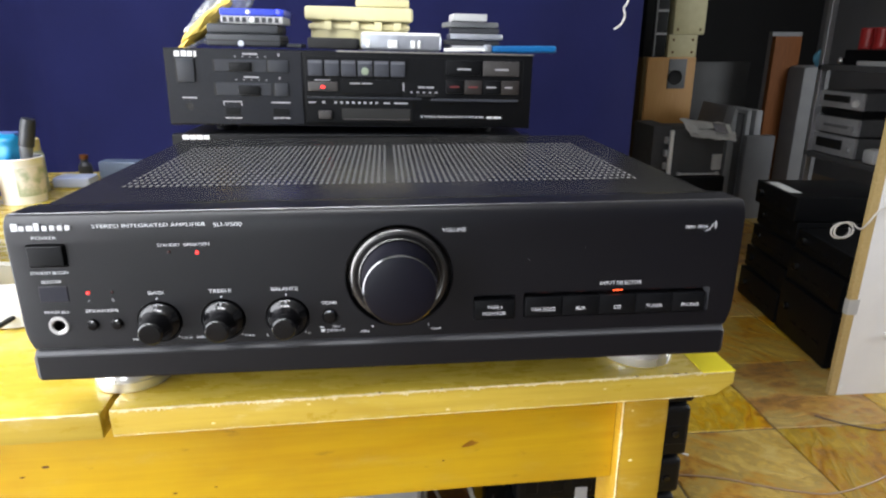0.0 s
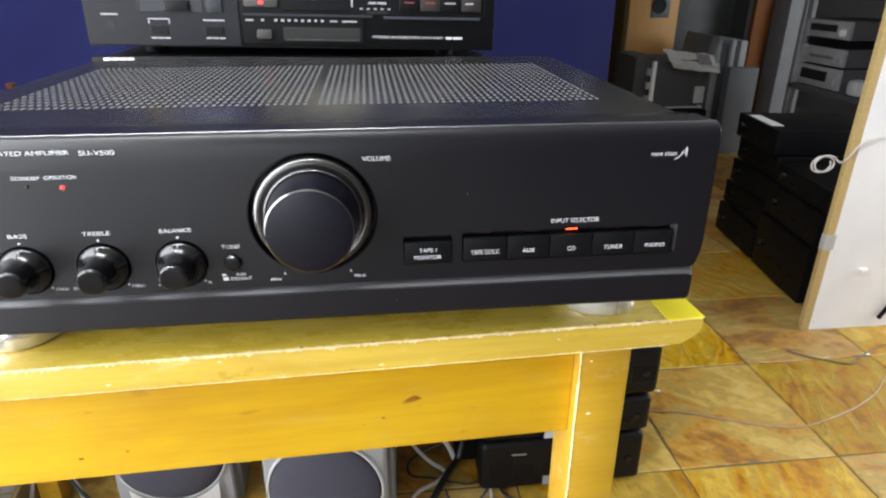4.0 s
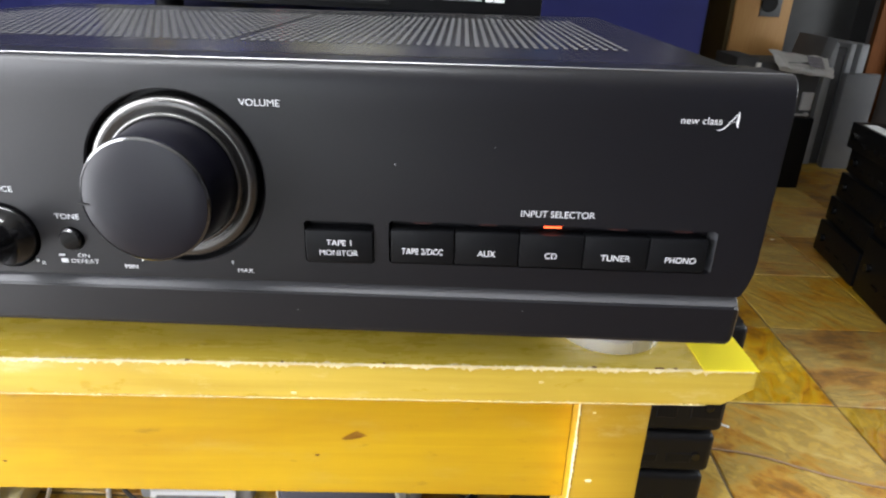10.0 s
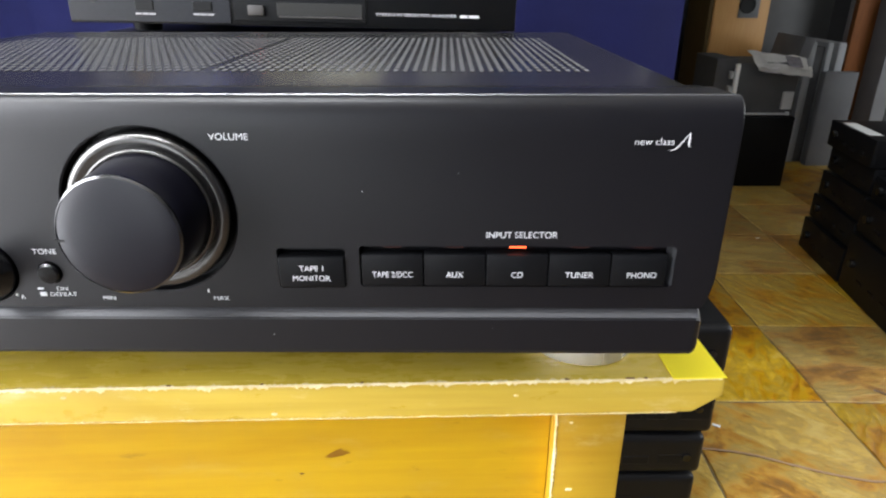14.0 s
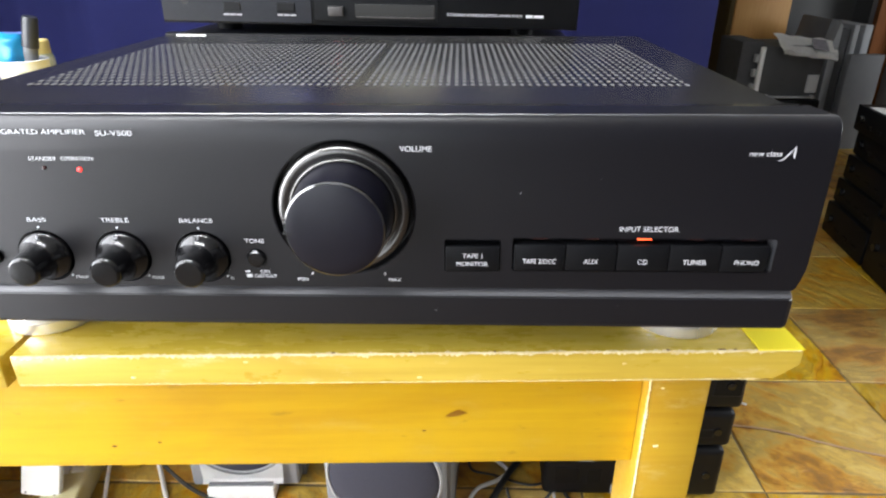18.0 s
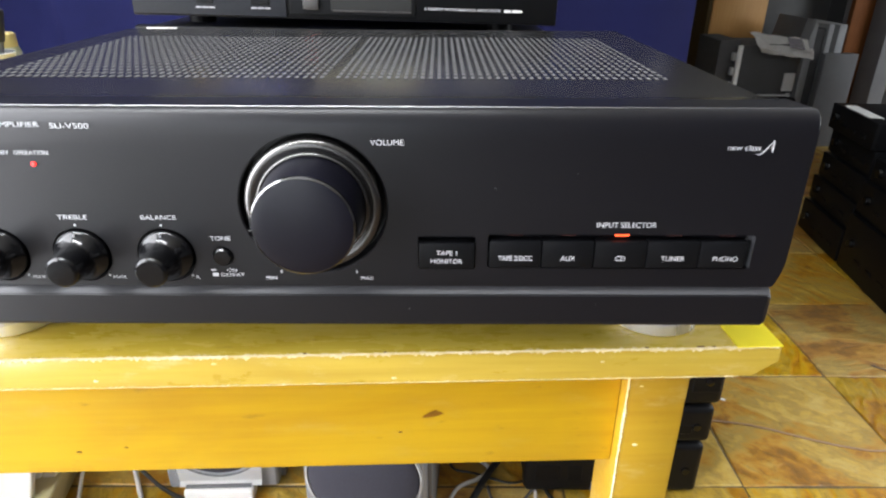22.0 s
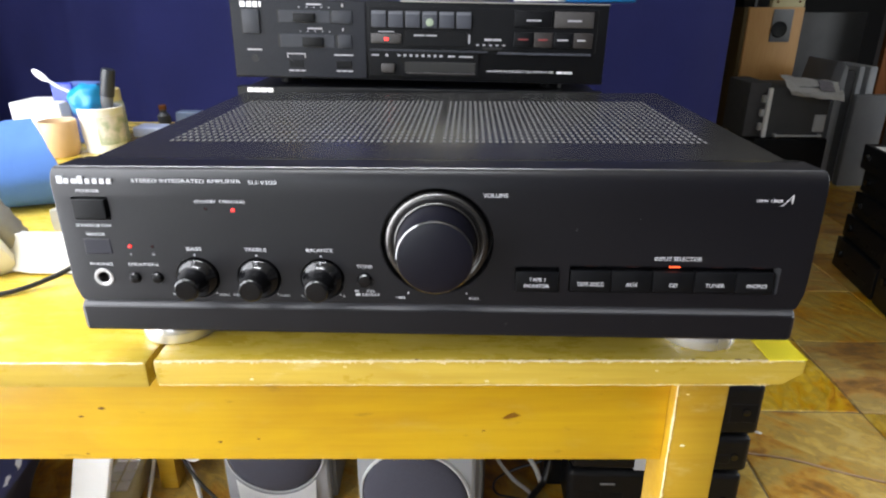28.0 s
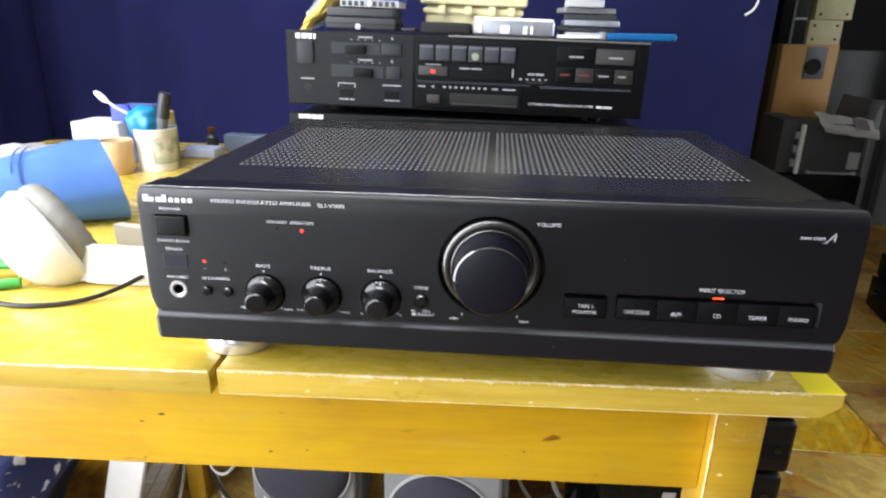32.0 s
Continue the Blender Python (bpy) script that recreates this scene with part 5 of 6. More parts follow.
M_BLUE = mat("blue_plastic", (0.03, 0.06, 0.5), 0.3, second=(0.02, 0.04, 0.4), scale=40)
M_CYAN = mat("bright_cyan_plastic", (0.02, 0.28, 0.5), 0.35, second=(0.01, 0.2, 0.42), scale=20)
M_CHARCOAL = mat("charcoal_plastic", (0.03, 0.032, 0.036), 0.4, second=(0.022, 0.024, 0.028), scale=60)
M_PALESTEEL = mat("pale_steel", (0.55, 0.57, 0.62), 0.28, 0.7, second=(0.4, 0.42, 0.47), scale=60)
g1 = gadget("power_adapter", -0.226, -0.133, 0.50, 0.57, AT + 0.0045, AT + 0.020, M_CHARCOAL, "dark grey power adapter with a bright disc, on the amplifier", "adapter")
part("ridge", boxm(-0.0468, 0.0468, -0.0352, 0.035, 0.0066, 0.0082), M_HOLE, g1)
part("disc", lathe([(0, 0), (0.0042, 0), (0.0036, 0.0012), (0, 0.0014)], 20, at_front(-0.003, -0.035, 0.0038)), M_PALESTEEL, g1, "bright metal disc")
gadget("dark_case", -0.224, -0.135, 0.50, 0.57, AT + 0.020, AT + 0.032, M_CHARCOAL, "dark plastic case lying on an adapter", "case")
g3 = gadget("card_reader", -0.205, -0.128, 0.50, 0.565, AT + 0.032, AT + 0.041, M_LGREY, "grey ribbed card reader in a small pile", "card reader", 0.002)
for k in range(9):
    part("rib", boxm(-0.036 + k * 0.008, -0.031 + k * 0.008, -0.0335, -0.032, 0.0015, 0.0075), M_CHARCOAL, g3)
part("disc", lathe([(0, 0), (0.0035, 0), (0.003, 0.0012), (0, 0.0014)], 20, at_front(0.0, -0.0335, 0.0045)), M_LOGO, g3)
g4 = gadget("blue_gadget", -0.206, -0.126, 0.50, 0.565, AT + 0.041, AT + 0.050, M_BLUE, "slim blue gadget with a lit blue lamp", "gadget", 0.003)
part("lamp", lathe([(0, 0), (0.003, 0), (0.002, 0.001), (0, 0.001)], 16, at_front(0.032, -0.0325, 0.0055)), mat("lit_blue_led", (0.02, 0.02, 0.6), 0.3, emit=(0.05, 0.06, 1.0), power=6.0), g4, "lit blue lamp")
part("lamp", lathe([(0, 0), (0.0028, 0), (0.002, 0.001), (0, 0.001)], 16, at_front(-0.005, -0.0325, 0.0045)), M_LOGO, g4)
gadget("black_block", -0.128, -0.108, 0.51, 0.56, AT + 0.003, AT + 0.008, M_CHARCOAL, "small black block on the amplifier", "block", 0.002)

bag = thing("plastic_bag", "clear crumpled plastic bag with yellow foam inside", "bag")
bm = bmesh.new()
bmesh.ops.create_icosphere(bm, subdivisions=4, radius=1.0)
for v in bm.verts:
    n = noise.noise(v.co * 2.6) * 0.25 + noise.noise(v.co * 7) * 0.1
    v.co = Vector((v.co.x * 0.075, v.co.y * 0.03, v.co.z * 0.02)) * (1 + n)
bmesh.ops.transform(bm, matrix=pose(-0.215, 0.575, AT + 0.054, 0, -40, 0), verts=bm.verts)
part("film", bm, mat("clear_film", (0.75, 0.78, 0.85), 0.25, transmit=0.75), bag, "clear plastic film")
bm = bmesh.new()
bmesh.ops.create_icosphere(bm, subdivisions=3, radius=1.0)
for v in bm.verts:
    v.co = Vector((v.co.x * 0.046, v.co.y * 0.02, v.co.z * 0.008)) * (1 + 0.3 * noise.noise(v.co * 3))
bmesh.ops.transform(bm, matrix=pose(-0.236, 0.552, AT + 0.034, 0, -40, 0), verts=bm.verts)
part("foam", bm, mat("yellow_foam", (0.75, 0.55, 0.12), 0.8, second=(0.6, 0.42, 0.08), scale=60), bag, "yellow foam piece")

gadget("black_tape_case", -0.1, -0.036, 0.50, 0.56, AT + 0.0015, AT + 0.0155, M_HOLE, "flat black case under a cream box", "case", 0.003)
tub = thing("cream_box", "cream plastic box with a clip-on lid, on the amplifier", "box", pose(-0.036, 0.575, AT + 0.0005, 0, 1.3, 0))
part("body", boxm(-0.066, 0.066, -0.012, 0.08, 0.0, 0.036, 0.006, 3), M_CREAM, tub)
part("rim", boxm(-0.0685, 0.0685, -0.015, 0.083, 0.026, 0.033, 0.002, 2), M_CREAM, tub)
part("lid", boxm(-0.073, 0.073, -0.019, 0.087, 0.037, 0.055, 0.005, 3), M_CREAM, tub, "pale cream lid")
for x in (-0.042, -0.006, 0.026, 0.052):
    part("clip", boxm(x - 0.005, x + 0.005, -0.0215, -0.016, 0.025, 0.036, 0.001, 2), M_CREAM, tub)
gadget("cream_tray", -0.04, 0.034, 0.575, 0.645, AT + 0.0555, AT + 0.067, M_CREAM, "small cream tray on a cream box", "tray", 0.004)
g6 = gadget("portable_player", -0.032, 0.071, 0.495, 0.565, AT - 0.0008, AT + 0.0205, M_PALESTEEL, "silver portable cassette player lying flat", "player", 0.005)
part("top_shell", boxm(-0.0505, 0.0505, -0.0345, 0.034, 0.0165, 0.0225, 0.003, 3), M_OFFWHITE, g6, "bright white upper shell")
for x, w in ((-0.045, 0.005), (-0.017, 0.012), (0.012, 0.006), (0.021, 0.004)):
    part("key", boxm(x, x + w, -0.038, -0.034, 0.003, 0.013, 0.001, 2), M_OFFWHITE, g6)
rnd = random.Random(9)
for k in range(5):
    z = AT - 0.0015 + k * 0.0075
    gadget("disc_case", 0.086 + rnd.uniform(-0.008, 0.004), 0.148 + rnd.uniform(-0.004, 0.012), 0.505 + rnd.uniform(0, 0.01), 0.575, z, z + 0.0068, (M_LGREY, M_CHARCOAL, M_PALESTEEL, M_CHARCOAL, M_GREY)[k], ("pale grey case in an untidy pile", "charcoal case in an untidy pile")[k % 2], "case", 0.0015, rnd.uniform(-6, 6))
gadget("grey_cassette", 0.087, 0.132, 0.505, 0.56, AT + 0.036, AT + 0.045, M_LGREY, "grey cassette on top of a pile of cases", "cassette", 0.0015)
pen = thing("blue_tool", "bright blue plastic handle tool lying on the amplifier", "tool")
part("handle", boxm(0.135, 0.222, 0.488, 0.502, AT - 0.0035, AT + 0.0055, 0.0035, 3), mat("strong_blue_plastic", (0.004, 0.11, 0.30), 0.35, second=(0.003, 0.085, 0.25), scale=20), pen)
part("blade", boxm(0.075, 0.128, 0.488, 0.503, AT - 0.0015, AT + 0.0025, 0.001, 2), M_OFFWHITE, pen, "white flat blade")
part("collar", boxm(0.127, 0.136, 0.487, 0.503, AT - 0.003, AT + 0.007, 0.002, 2), M_PALESTEEL, pen)

# ---- clutter on the table ----
tubm = thing("white_tub", "white plastic tub with a printed label, holding pens", "tub", pose(-0.541, 0.612, 0.75))
part("wall", lathe([(0, 0.002), (0.0275, 0.002), (0.028, 0.0), (0.0285, 0.004), (0.0315, 0.064), (0.0325, 0.066), (0.0315, 0.067), (0.0298, 0.066), (0.027, 0.006), (0, 0.005)], 48), M_OFFWHITE, tubm)
bm = bmesh.new()
for k in range(14):
    a0, a1 = radians(-75 + k * 7), radians(-75 + (k + 1) * 7)
    q = [(0.0292, 0.012), (0.0312, 0.054)]
    vs = [bm.verts.new((r * math.cos(a) * 1.005, r * math.sin(a) * 1.005, z)) for a in (a0, a1) for r, z in q]
    bm.faces.new((vs[0], vs[2], vs[3], vs[1]))
part("printed_label", bm, mat("printed_paper", (0.7, 0.66, 0.6), 0.6, second=(0.35, 0.42, 0.28), scale=55, mix=0.2), tubm, "pale paper label")
mk = thing("marker_pen", "dark grey marker pen standing in a tub", "marker")
part("barrel", lathe([(0, 0.0), (0.0085, 0.0), (0.009, 0.05), (0.0088, 0.062), (0, 0.062)], 24, pose(-0.541, 0.613, 0.772, 0, 14, 0)), M_GREY, mk)
part("cap", lathe([(0, 0.0), (0.0102, 0.0), (0.0098, 0.036), (0.0085, 0.04), (0, 0.04)], 24, pose(-0.541, 0.613, 0.772, 0, 14, 0) @ Matrix.Translation((0, 0, 0.0622))), M_CHARCOAL, mk, "black cap")
bm = bmesh.new()
bmesh.ops.create_icosphere(bm, subdivisions=4, radius=0.027)
for v in bm.verts:
    v.co *= 1 + 0.22 * noise.noise(v.co * 60)
single("cyan_sponge", bm, M_CYAN, "crumpled cyan cloth stuffed into a tub", "cloth", m=pose(-0.556, 0.615, 0.823))
bx = thing("blue_carton", "open blue carton behind a white tub", "carton")
part("wall", boxm(-0.634, -0.583, 0.652, 0.71, 0.75, 0.842, 0.002, 1), mat("blue_card", (0.12, 0.18, 0.5), 0.7, second=(0.1, 0.15, 0.42), scale=30), bx)
part("flap", boxm(-0.634, -0.60, 0.648, 0.652, 0.815, 0.847, 0.001, 1), M_BLUE, bx)
sp = thing("plastic_spoon", "white plastic spoon leaning out of a carton", "spoon")
bm = bmesh.new()
bmesh.ops.create_icosphere(bm, subdivisions=3, radius=1.0)
bmesh.ops.transform(bm, matrix=pose(-0.634, 0.63, 0.86, 0, -52, 0) @ Matrix.Diagonal((0.0055, 0.003, 0.014, 1)), verts=bm.verts)
part("bowl", bm, M_OFFWHITE, sp)
part("stem", tube([(-0.628, 0.63, 0.856), (-0.612, 0.635, 0.842), (-0.585, 0.645, 0.826)], 0.0022), M_OFFWHITE, sp)
plainbox = thing("white_carton", "plain white carton on the table", "carton")
part("body", boxm(-0.692, -0.612, 0.625, 0.69, 0.75, 0.8195, 0.002, 1), M_OFFWHITE, plainbox)
mug = thing("beige_mug", "small beige mug beside a white carton", "mug", pose(-0.588, 0.575, 0.75))
part("body", lathe([(0, 0.002), (0.02, 0.002), (0.021, 0), (0.025, 0.01), (0.026, 0.05), (0.025, 0.052), (0.024, 0.05), (0.022, 0.008), (0, 0.006)], 36), mat("beige_ceramic", (0.62, 0.43, 0.24), 0.4, second=(0.52, 0.34, 0.17), scale=30), mug)
jar = thing("glass_jar", "greenish jar with yellow contents behind a tub", "jar", pose(-0.557, 0.672, 0.75) @ Matrix.Scale(0.85, 4))
part("body", lathe([(0, 0.0), (0.022, 0.0), (0.024, 0.004), (0.024, 0.07), (0.021, 0.078), (0, 0.078)], 36), mat("olive_label", (0.3, 0.36, 0.2), 0.4, second=(0.45, 0.46, 0.36), scale=40, mix=0.2), jar)
part("lid", lathe([(0, 0.078), (0.021, 0.078), (0.021, 0.098), (0.019, 0.1), (0, 0.1)], 36), mat("pale_yellow_lid", (0.6, 0.5, 0.2), 0.4), jar, "pale yellow lid")
bot = thing("small_bottle", "small dark bottle near the curtain", "bottle", pose(-0.53, 0.79, 0.75) @ Matrix.Scale(0.72, 4))
part("body", lathe([(0, 0), (0.014, 0), (0.015, 0.003), (0.015, 0.03), (0.008, 0.038), (0.008, 0.046), (0, 0.046)], 24), M_CHARCOAL, bot)
part("cap", lathe([(0, 0.046), (0.0095, 0.046), (0.0095, 0.056), (0, 0.056)], 20), M_BROWN, bot)
gadget("pale_blue_case", -0.545, -0.488, 0.70, 0.74, 0.75, 0.767, mat("pale_blue_plastic", (0.35, 0.42, 0.65), 0.4, second=(0.5, 0.55, 0.7), scale=40), "pale blue plastic case on the table", "case", 0.004)
gadget("teal_case", -0.50, -0.40, 0.77, 0.80, 0.75, 0.78, mat("teal_plastic", (0.10, 0.13, 0.19), 0.4), "dark teal case near the curtain", "case", 0.003)

# blue cloth sleeve: an empty, open tube of cloth
def cloth_sleeve():
    bm = bmesh.new()
    stations = [(-0.452, 0.345, 0.036, 0.0475), (-0.475, 0.338, 0.042, 0.047), (-0.51, 0.325, 0.047, 0.043), (-0.56, 0.305, 0.05, 0.036), (-0.62, 0.287, 0.052, 0.031), (-0.68, 0.27, 0.055, 0.0275), (-0.78, 0.24, 0.058, 0.021)]
    segs, rings = 40, []
    for n, (x, y, ry, rz) in enumerate(stations):
        ring = []
        for k in range(segs):
            a = 2 * math.pi * k / segs
            w = 1 + 0.07 * noise.noise(Vector((x * 22, 3 * math.cos(a), 3 * math.sin(a))))
            px, py, pz = x - 0.012 * math.sin(a) - 0.9 * ry * math.cos(a) * max(0.0, 1 - n / 4), y + ry * math.cos(a) * w, 0.7512 + rz + rz * math.sin(a) * (w if math.sin(a) > 0 else 1)
            ring.append(bm.verts.new((px, py, max(pz, 0.7512))))
        rings.append(ring)
    for a, b in zip(rings, rings[1:]):
        for k in range(segs):
            bm.faces.new((a[k], a[(k + 1) % segs], b[(k + 1) % segs], b[k]))
    bm.faces.new(rings[-1])
    bmesh.ops.recalc_face_normals(bm, faces=bm.faces)
    bmesh.ops.solidify(bm, geom=bm.faces[:], thickness=0.0022)
    return bm


sl = thing("cloth_pouch", "empty bright blue cloth pouch lying open on the table", "pouch")
part("cloth", cloth_sleeve(), mat("bright_blue_cloth", (0.045, 0.125, 0.36), 0.85, second=(0.07, 0.17, 0.45), scale=14, bump=0.9, bump_scale=34), sl, smooth=80)
seam = bmesh.new()
for u0, u1 in ((-0.522, -0.519), (-0.531, -0.5285)):
    prev = None
    for k in range(17):
        a = radians(12 + 9.5 * k)
        y, z = 0.319 + 0.0475 * math.cos(a), 0.7512 + 0.0425 + 0.0435 * math.sin(a) + 0.0008
        cur = [seam.verts.new((u - 0.012 * math.sin(a) - 0.012 * math.cos(a), y, z)) for u in (u0, u1)]
        if prev:
            seam.faces.new((prev[0], prev[1], cur[1], cur[0]))
        prev = cur
bmesh.ops.solidify(seam, geom=seam.faces[:], thickness=0.0008)
tagged(part("seam", seam, mat("blue_thread", (0.03, 0.09, 0.28), 0.8), sl), "double stitched seam")
# flat black disc across the mouth stands in for the shaded inside
part("dark_inside", lathe([(0, 0), (0.042, 0)], 32, pose(-0.47, 0.342, 0.797, 0, 90, 42) @ Matrix.Diagonal((1, 0.8, 1, 1))), M_HOLE, sl, "black disc put in for the pouch's dark inside")

# headphones
hp = thing("headphones", "white headphones with a wrinkled grey ear cushion", "headphones")
H = pose(-0.402, 0.160, 0.788, 0, 66, 52) @ Matrix.Scale(1.06, 4)
part("ear_shell", lathe([(0, -0.04), (0.014, -0.0385), (0.026, -0.034), (0.037, -0.026), (0.045, -0.015), (0.049, -0.003), (0.047, 0.001), (0, 0.001)], 48, H), M_OFFWHITE, hp, "white ear shell")
bm = bmesh.new()
rings = []
for i in range(72):
    a = 2 * math.pi * i / 72
    ring = []
    for k in range(14):
        b = 2 * math.pi * k / 14
        r = 0.0125 * (1 + 0.05 * math.sin(a * 21 + 2 * math.sin(b)) + 0.03 * noise.noise(Vector((math.cos(a) * 4, math.sin(a) * 4, b))))
        ring.append(bm.verts.new(((0.034 + r * math.cos(b)) * math.cos(a), (0.034 + r * math.cos(b)) * math.sin(a), 0.009 + r * math.sin(b))))
    rings.append(ring)
for i in range(72):
    for k in range(14):
        bm.faces.new((rings[i][k], rings[(i + 1) % 72][k], rings[(i + 1) % 72][(k + 1) % 14], rings[i][(k + 1) % 14]))
bmesh.ops.transform(bm, matrix=H, verts=bm.verts)
part("ear_cushion", bm, mat("grey_leatherette", (0.3, 0.29, 0.26), 0.5, second=(0.24, 0.23, 0.21), scale=60), hp, "wrinkled grey ear cushion")


def band(points, half, thick):
    """A flat strip standing on edge through the points."""
    bm = bmesh.new()
    pts = [Vector(p) for p in points]
    rings = []
    for i, p in enumerate(pts):
        d = (pts[min(i + 1, len(pts) - 1)] - pts[max(i - 1, 0)]).normalized()
        s = Vector((-d.y, d.x, 0)).normalized()
        rings.append([bm.verts.new(p + s * thick * u + Vector((0, 0, half * w))) for u, w in ((-1, -1), (1, -1), (1.2, 0), (1, 1), (-1, 1), (-1.2, 0))])
    for a, b in zip(rings, rings[1:]):
        for k in range(6):
            bm.faces.new((a[k], a[(k + 1) % 6], b[(k + 1) % 6], b[k]))
    bm.faces.new(rings[0])
    bm.faces.new(rings[-1][::-1])
    return bm


part("headband", band([(-0.41, 0.16, 0.773), (-0.385, 0.148, 0.772), (-0.35, 0.143, 0.77), (-0.31, 0.145, 0.769), (-0.27, 0.155, 0.769), (-0.24, 0.175, 0.769), (-0.226, 0.21, 0.769)], 0.0175, 0.004), M_OFFWHITE, hp, "white headband")
part("slider", band([(-0.385, 0.235, 0.768), (-0.34, 0.23, 0.766), (-0.29, 0.225, 0.766), (-0.228, 0.215, 0.768)], 0.0105, 0.005), mat("grey_cream_plastic", (0.5, 0.48, 0.4), 0.5), hp, "grey slider arm")
single("headphone_cable", tube([(-0.30, 0.16, 0.765), (-0.318, 0.125, 0.757), (-0.345, 0.1, 0.7525), (-0.385, 0.087, 0.7525), (-0.42, 0.095, 0.7525), (-0.47, 0.12, 0.7525), (-0.54, 0.12, 0.7525), (-0.62, 0.15, 0.7525)], 0.0022), M_CABLEB, "thin black cable lying on the table", "cable")
single("green_cable", tube([(-0.415, 0.128, 0.755), (-0.44, 0.118, 0.755), (-0.475, 0.125, 0.757), (-0.46, 0.145, 0.763), (-0.43, 0.148, 0.764), (-0.45, 0.165, 0.764), (-0.53, 0.17, 0.757), (-0.6, 0.15, 0.755)], 0.0046), mat("green_sheath", (0.05, 0.35, 0.06), 0.5), "bright green cable coiled on the table", "cable")
bm = bmesh.new()
bmesh.ops.create_icosphere(bm, subdivisions=4, radius=1.0)
for v in bm.verts:
    n = 0.3 * noise.noise(v.co * 2.3) + 0.14 * noise.noise(v.co * 6)
    v.co = Vector((v.co.x * 0.09, v.co.y * 0.05, max(v.co.z, -0.6) * 0.024)) * (1 + n)
    v.co.z = max(v.co.z, -0.013)
single("crumpled_bag", bm, mat("cloudy_film", (0.5, 0.5, 0.52), 0.4, second=(0.3, 0.29, 0.28), scale=14), "crumpled cloudy plastic bag on the table", "bag", m=pose(-0.74, 0.58, 0.7635))

# ---- below the table ----
def patterned_cloth():
    m = bpy.data.materials.new("snowflake_cloth")
    m.use_nodes = True
    nt = m.node_tree
    b = nt.nodes["Principled BSDF"]
    b.inputs["Roughness"].default_value = 0.9
    tc = nt.nodes.new("ShaderNodeTexCoord")
    v, n, ramp = nt.nodes.new("ShaderNodeTexVoronoi"), nt.nodes.new("ShaderNodeTexNoise"), nt.nodes.new("ShaderNodeValToRGB")
    v.inputs["Scale"].default_value, n.inputs["Scale"].default_value, n.inputs["Detail"].default_value = 26, 80, 4
    add = nt.nodes.new("ShaderNodeMath")
    add.operation = "MULTIPLY_ADD"
    add.inputs[1].default_value = 0.75
    nt.links.new(tc.outputs["Object"], v.inputs["Vector"])
    nt.links.new(tc.outputs["Object"], n.inputs["Vector"])
    nt.links.new(n.outputs["Fac"], add.inputs[0])
    nt.links.new(v.outputs["Distance"], add.inputs[2])
    ramp.color_ramp.elements[0].position, ramp.color_ramp.elements[0].color = 0.62, (0.5, 0.52, 0.58, 1)
    ramp.color_ramp.elements[1].position, ramp.color_ramp.elements[1].color = 0.7, (0.012, 0.018, 0.08, 1)
    nt.links.new(add.outputs[0], ramp.inputs[0])
    nt.links.new(ramp.outputs[0], b.inputs["Base Color"])
    return m


bm = boxm(-1.15, -0.86, 0.40, 0.66, 0.0, 0.31, 0.05, 5)
bmesh.ops.subdivide_edges(bm, edges=bm.edges[:], cuts=3, use_grid_fill=True)
for v in bm.verts:
    if v.co.z > 0.02:
        v.co += Vector((0.02 * noise.noise(v.co * 9), 0.02 * noise.noise(v.co * 9 + Vector((5, 0, 0))), 0.015 * noise.noise(v.co * 7)))
        v.co.x += 0.45 * v.co.z * max(0.0, min(1.0, (v.co.x + 1.1) / 0.25))
stool = thing("covered_stool", "low stool under a dark blue snowflake-patterned cloth", "stool")
drape = bm.copy()
bmesh.ops.bisect_plane(bm, geom=bm.verts[:] + bm.edges[:] + bm.faces[:], plane_co=(-0.93, 0.45, 0.195), plane_no=(0.25, -0.1, 1), clear_inner=True)
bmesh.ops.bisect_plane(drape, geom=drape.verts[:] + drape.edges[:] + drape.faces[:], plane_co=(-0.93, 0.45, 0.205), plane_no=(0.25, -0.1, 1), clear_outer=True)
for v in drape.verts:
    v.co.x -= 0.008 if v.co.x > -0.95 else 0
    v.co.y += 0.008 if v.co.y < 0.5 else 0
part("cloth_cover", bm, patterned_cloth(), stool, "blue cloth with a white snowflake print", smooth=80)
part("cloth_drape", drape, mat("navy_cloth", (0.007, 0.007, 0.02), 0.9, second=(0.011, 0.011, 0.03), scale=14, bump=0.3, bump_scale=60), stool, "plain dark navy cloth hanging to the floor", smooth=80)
cr = thing("cream_phone", "long cream telephone base with square keys, under the table", "telephone", pose(-0.663, 0.524, 0, 0, 0, 9.5))
part("base", boxm(-0.034, 0.034, 0.0, 0.26, 0, 0.05, 0.007, 3), M_CREAM, cr)
for i in range(2):
    for j in range(5):
        part("key", boxm(-0.024 + 0.026 * i, -0.001 + 0.026 * i, 0.105 + 0.029 * j, 0.131 + 0.029 * j, 0.049, 0.0545, 0.002, 1), M_OFFWHITE, cr)
hs = thing("white_handset", "white flat handset standing on a cream telephone", "handset", pose(-0.704, 0.58, 0.05, 0, 15, 8))
part("body", boxm(-0.033, 0.033, -0.009, 0.009, 0, 0.17, 0.005, 3), M_OFFWHITE, hs)
for x in (-0.024, 0.024):
    part("screw", lathe([(0, 0), (0.0022, 0), (0.0018, 0.0008), (0, 0.001)], 12, at_front(x, -0.009, 0.008)), M_GREY, hs, "dark screw")
lid = thing("pale_storage_box", "pale blue plastic storage box with a flat lid", "storage box", pose(-0.631, 0.511, 0, 0, 0, -27))
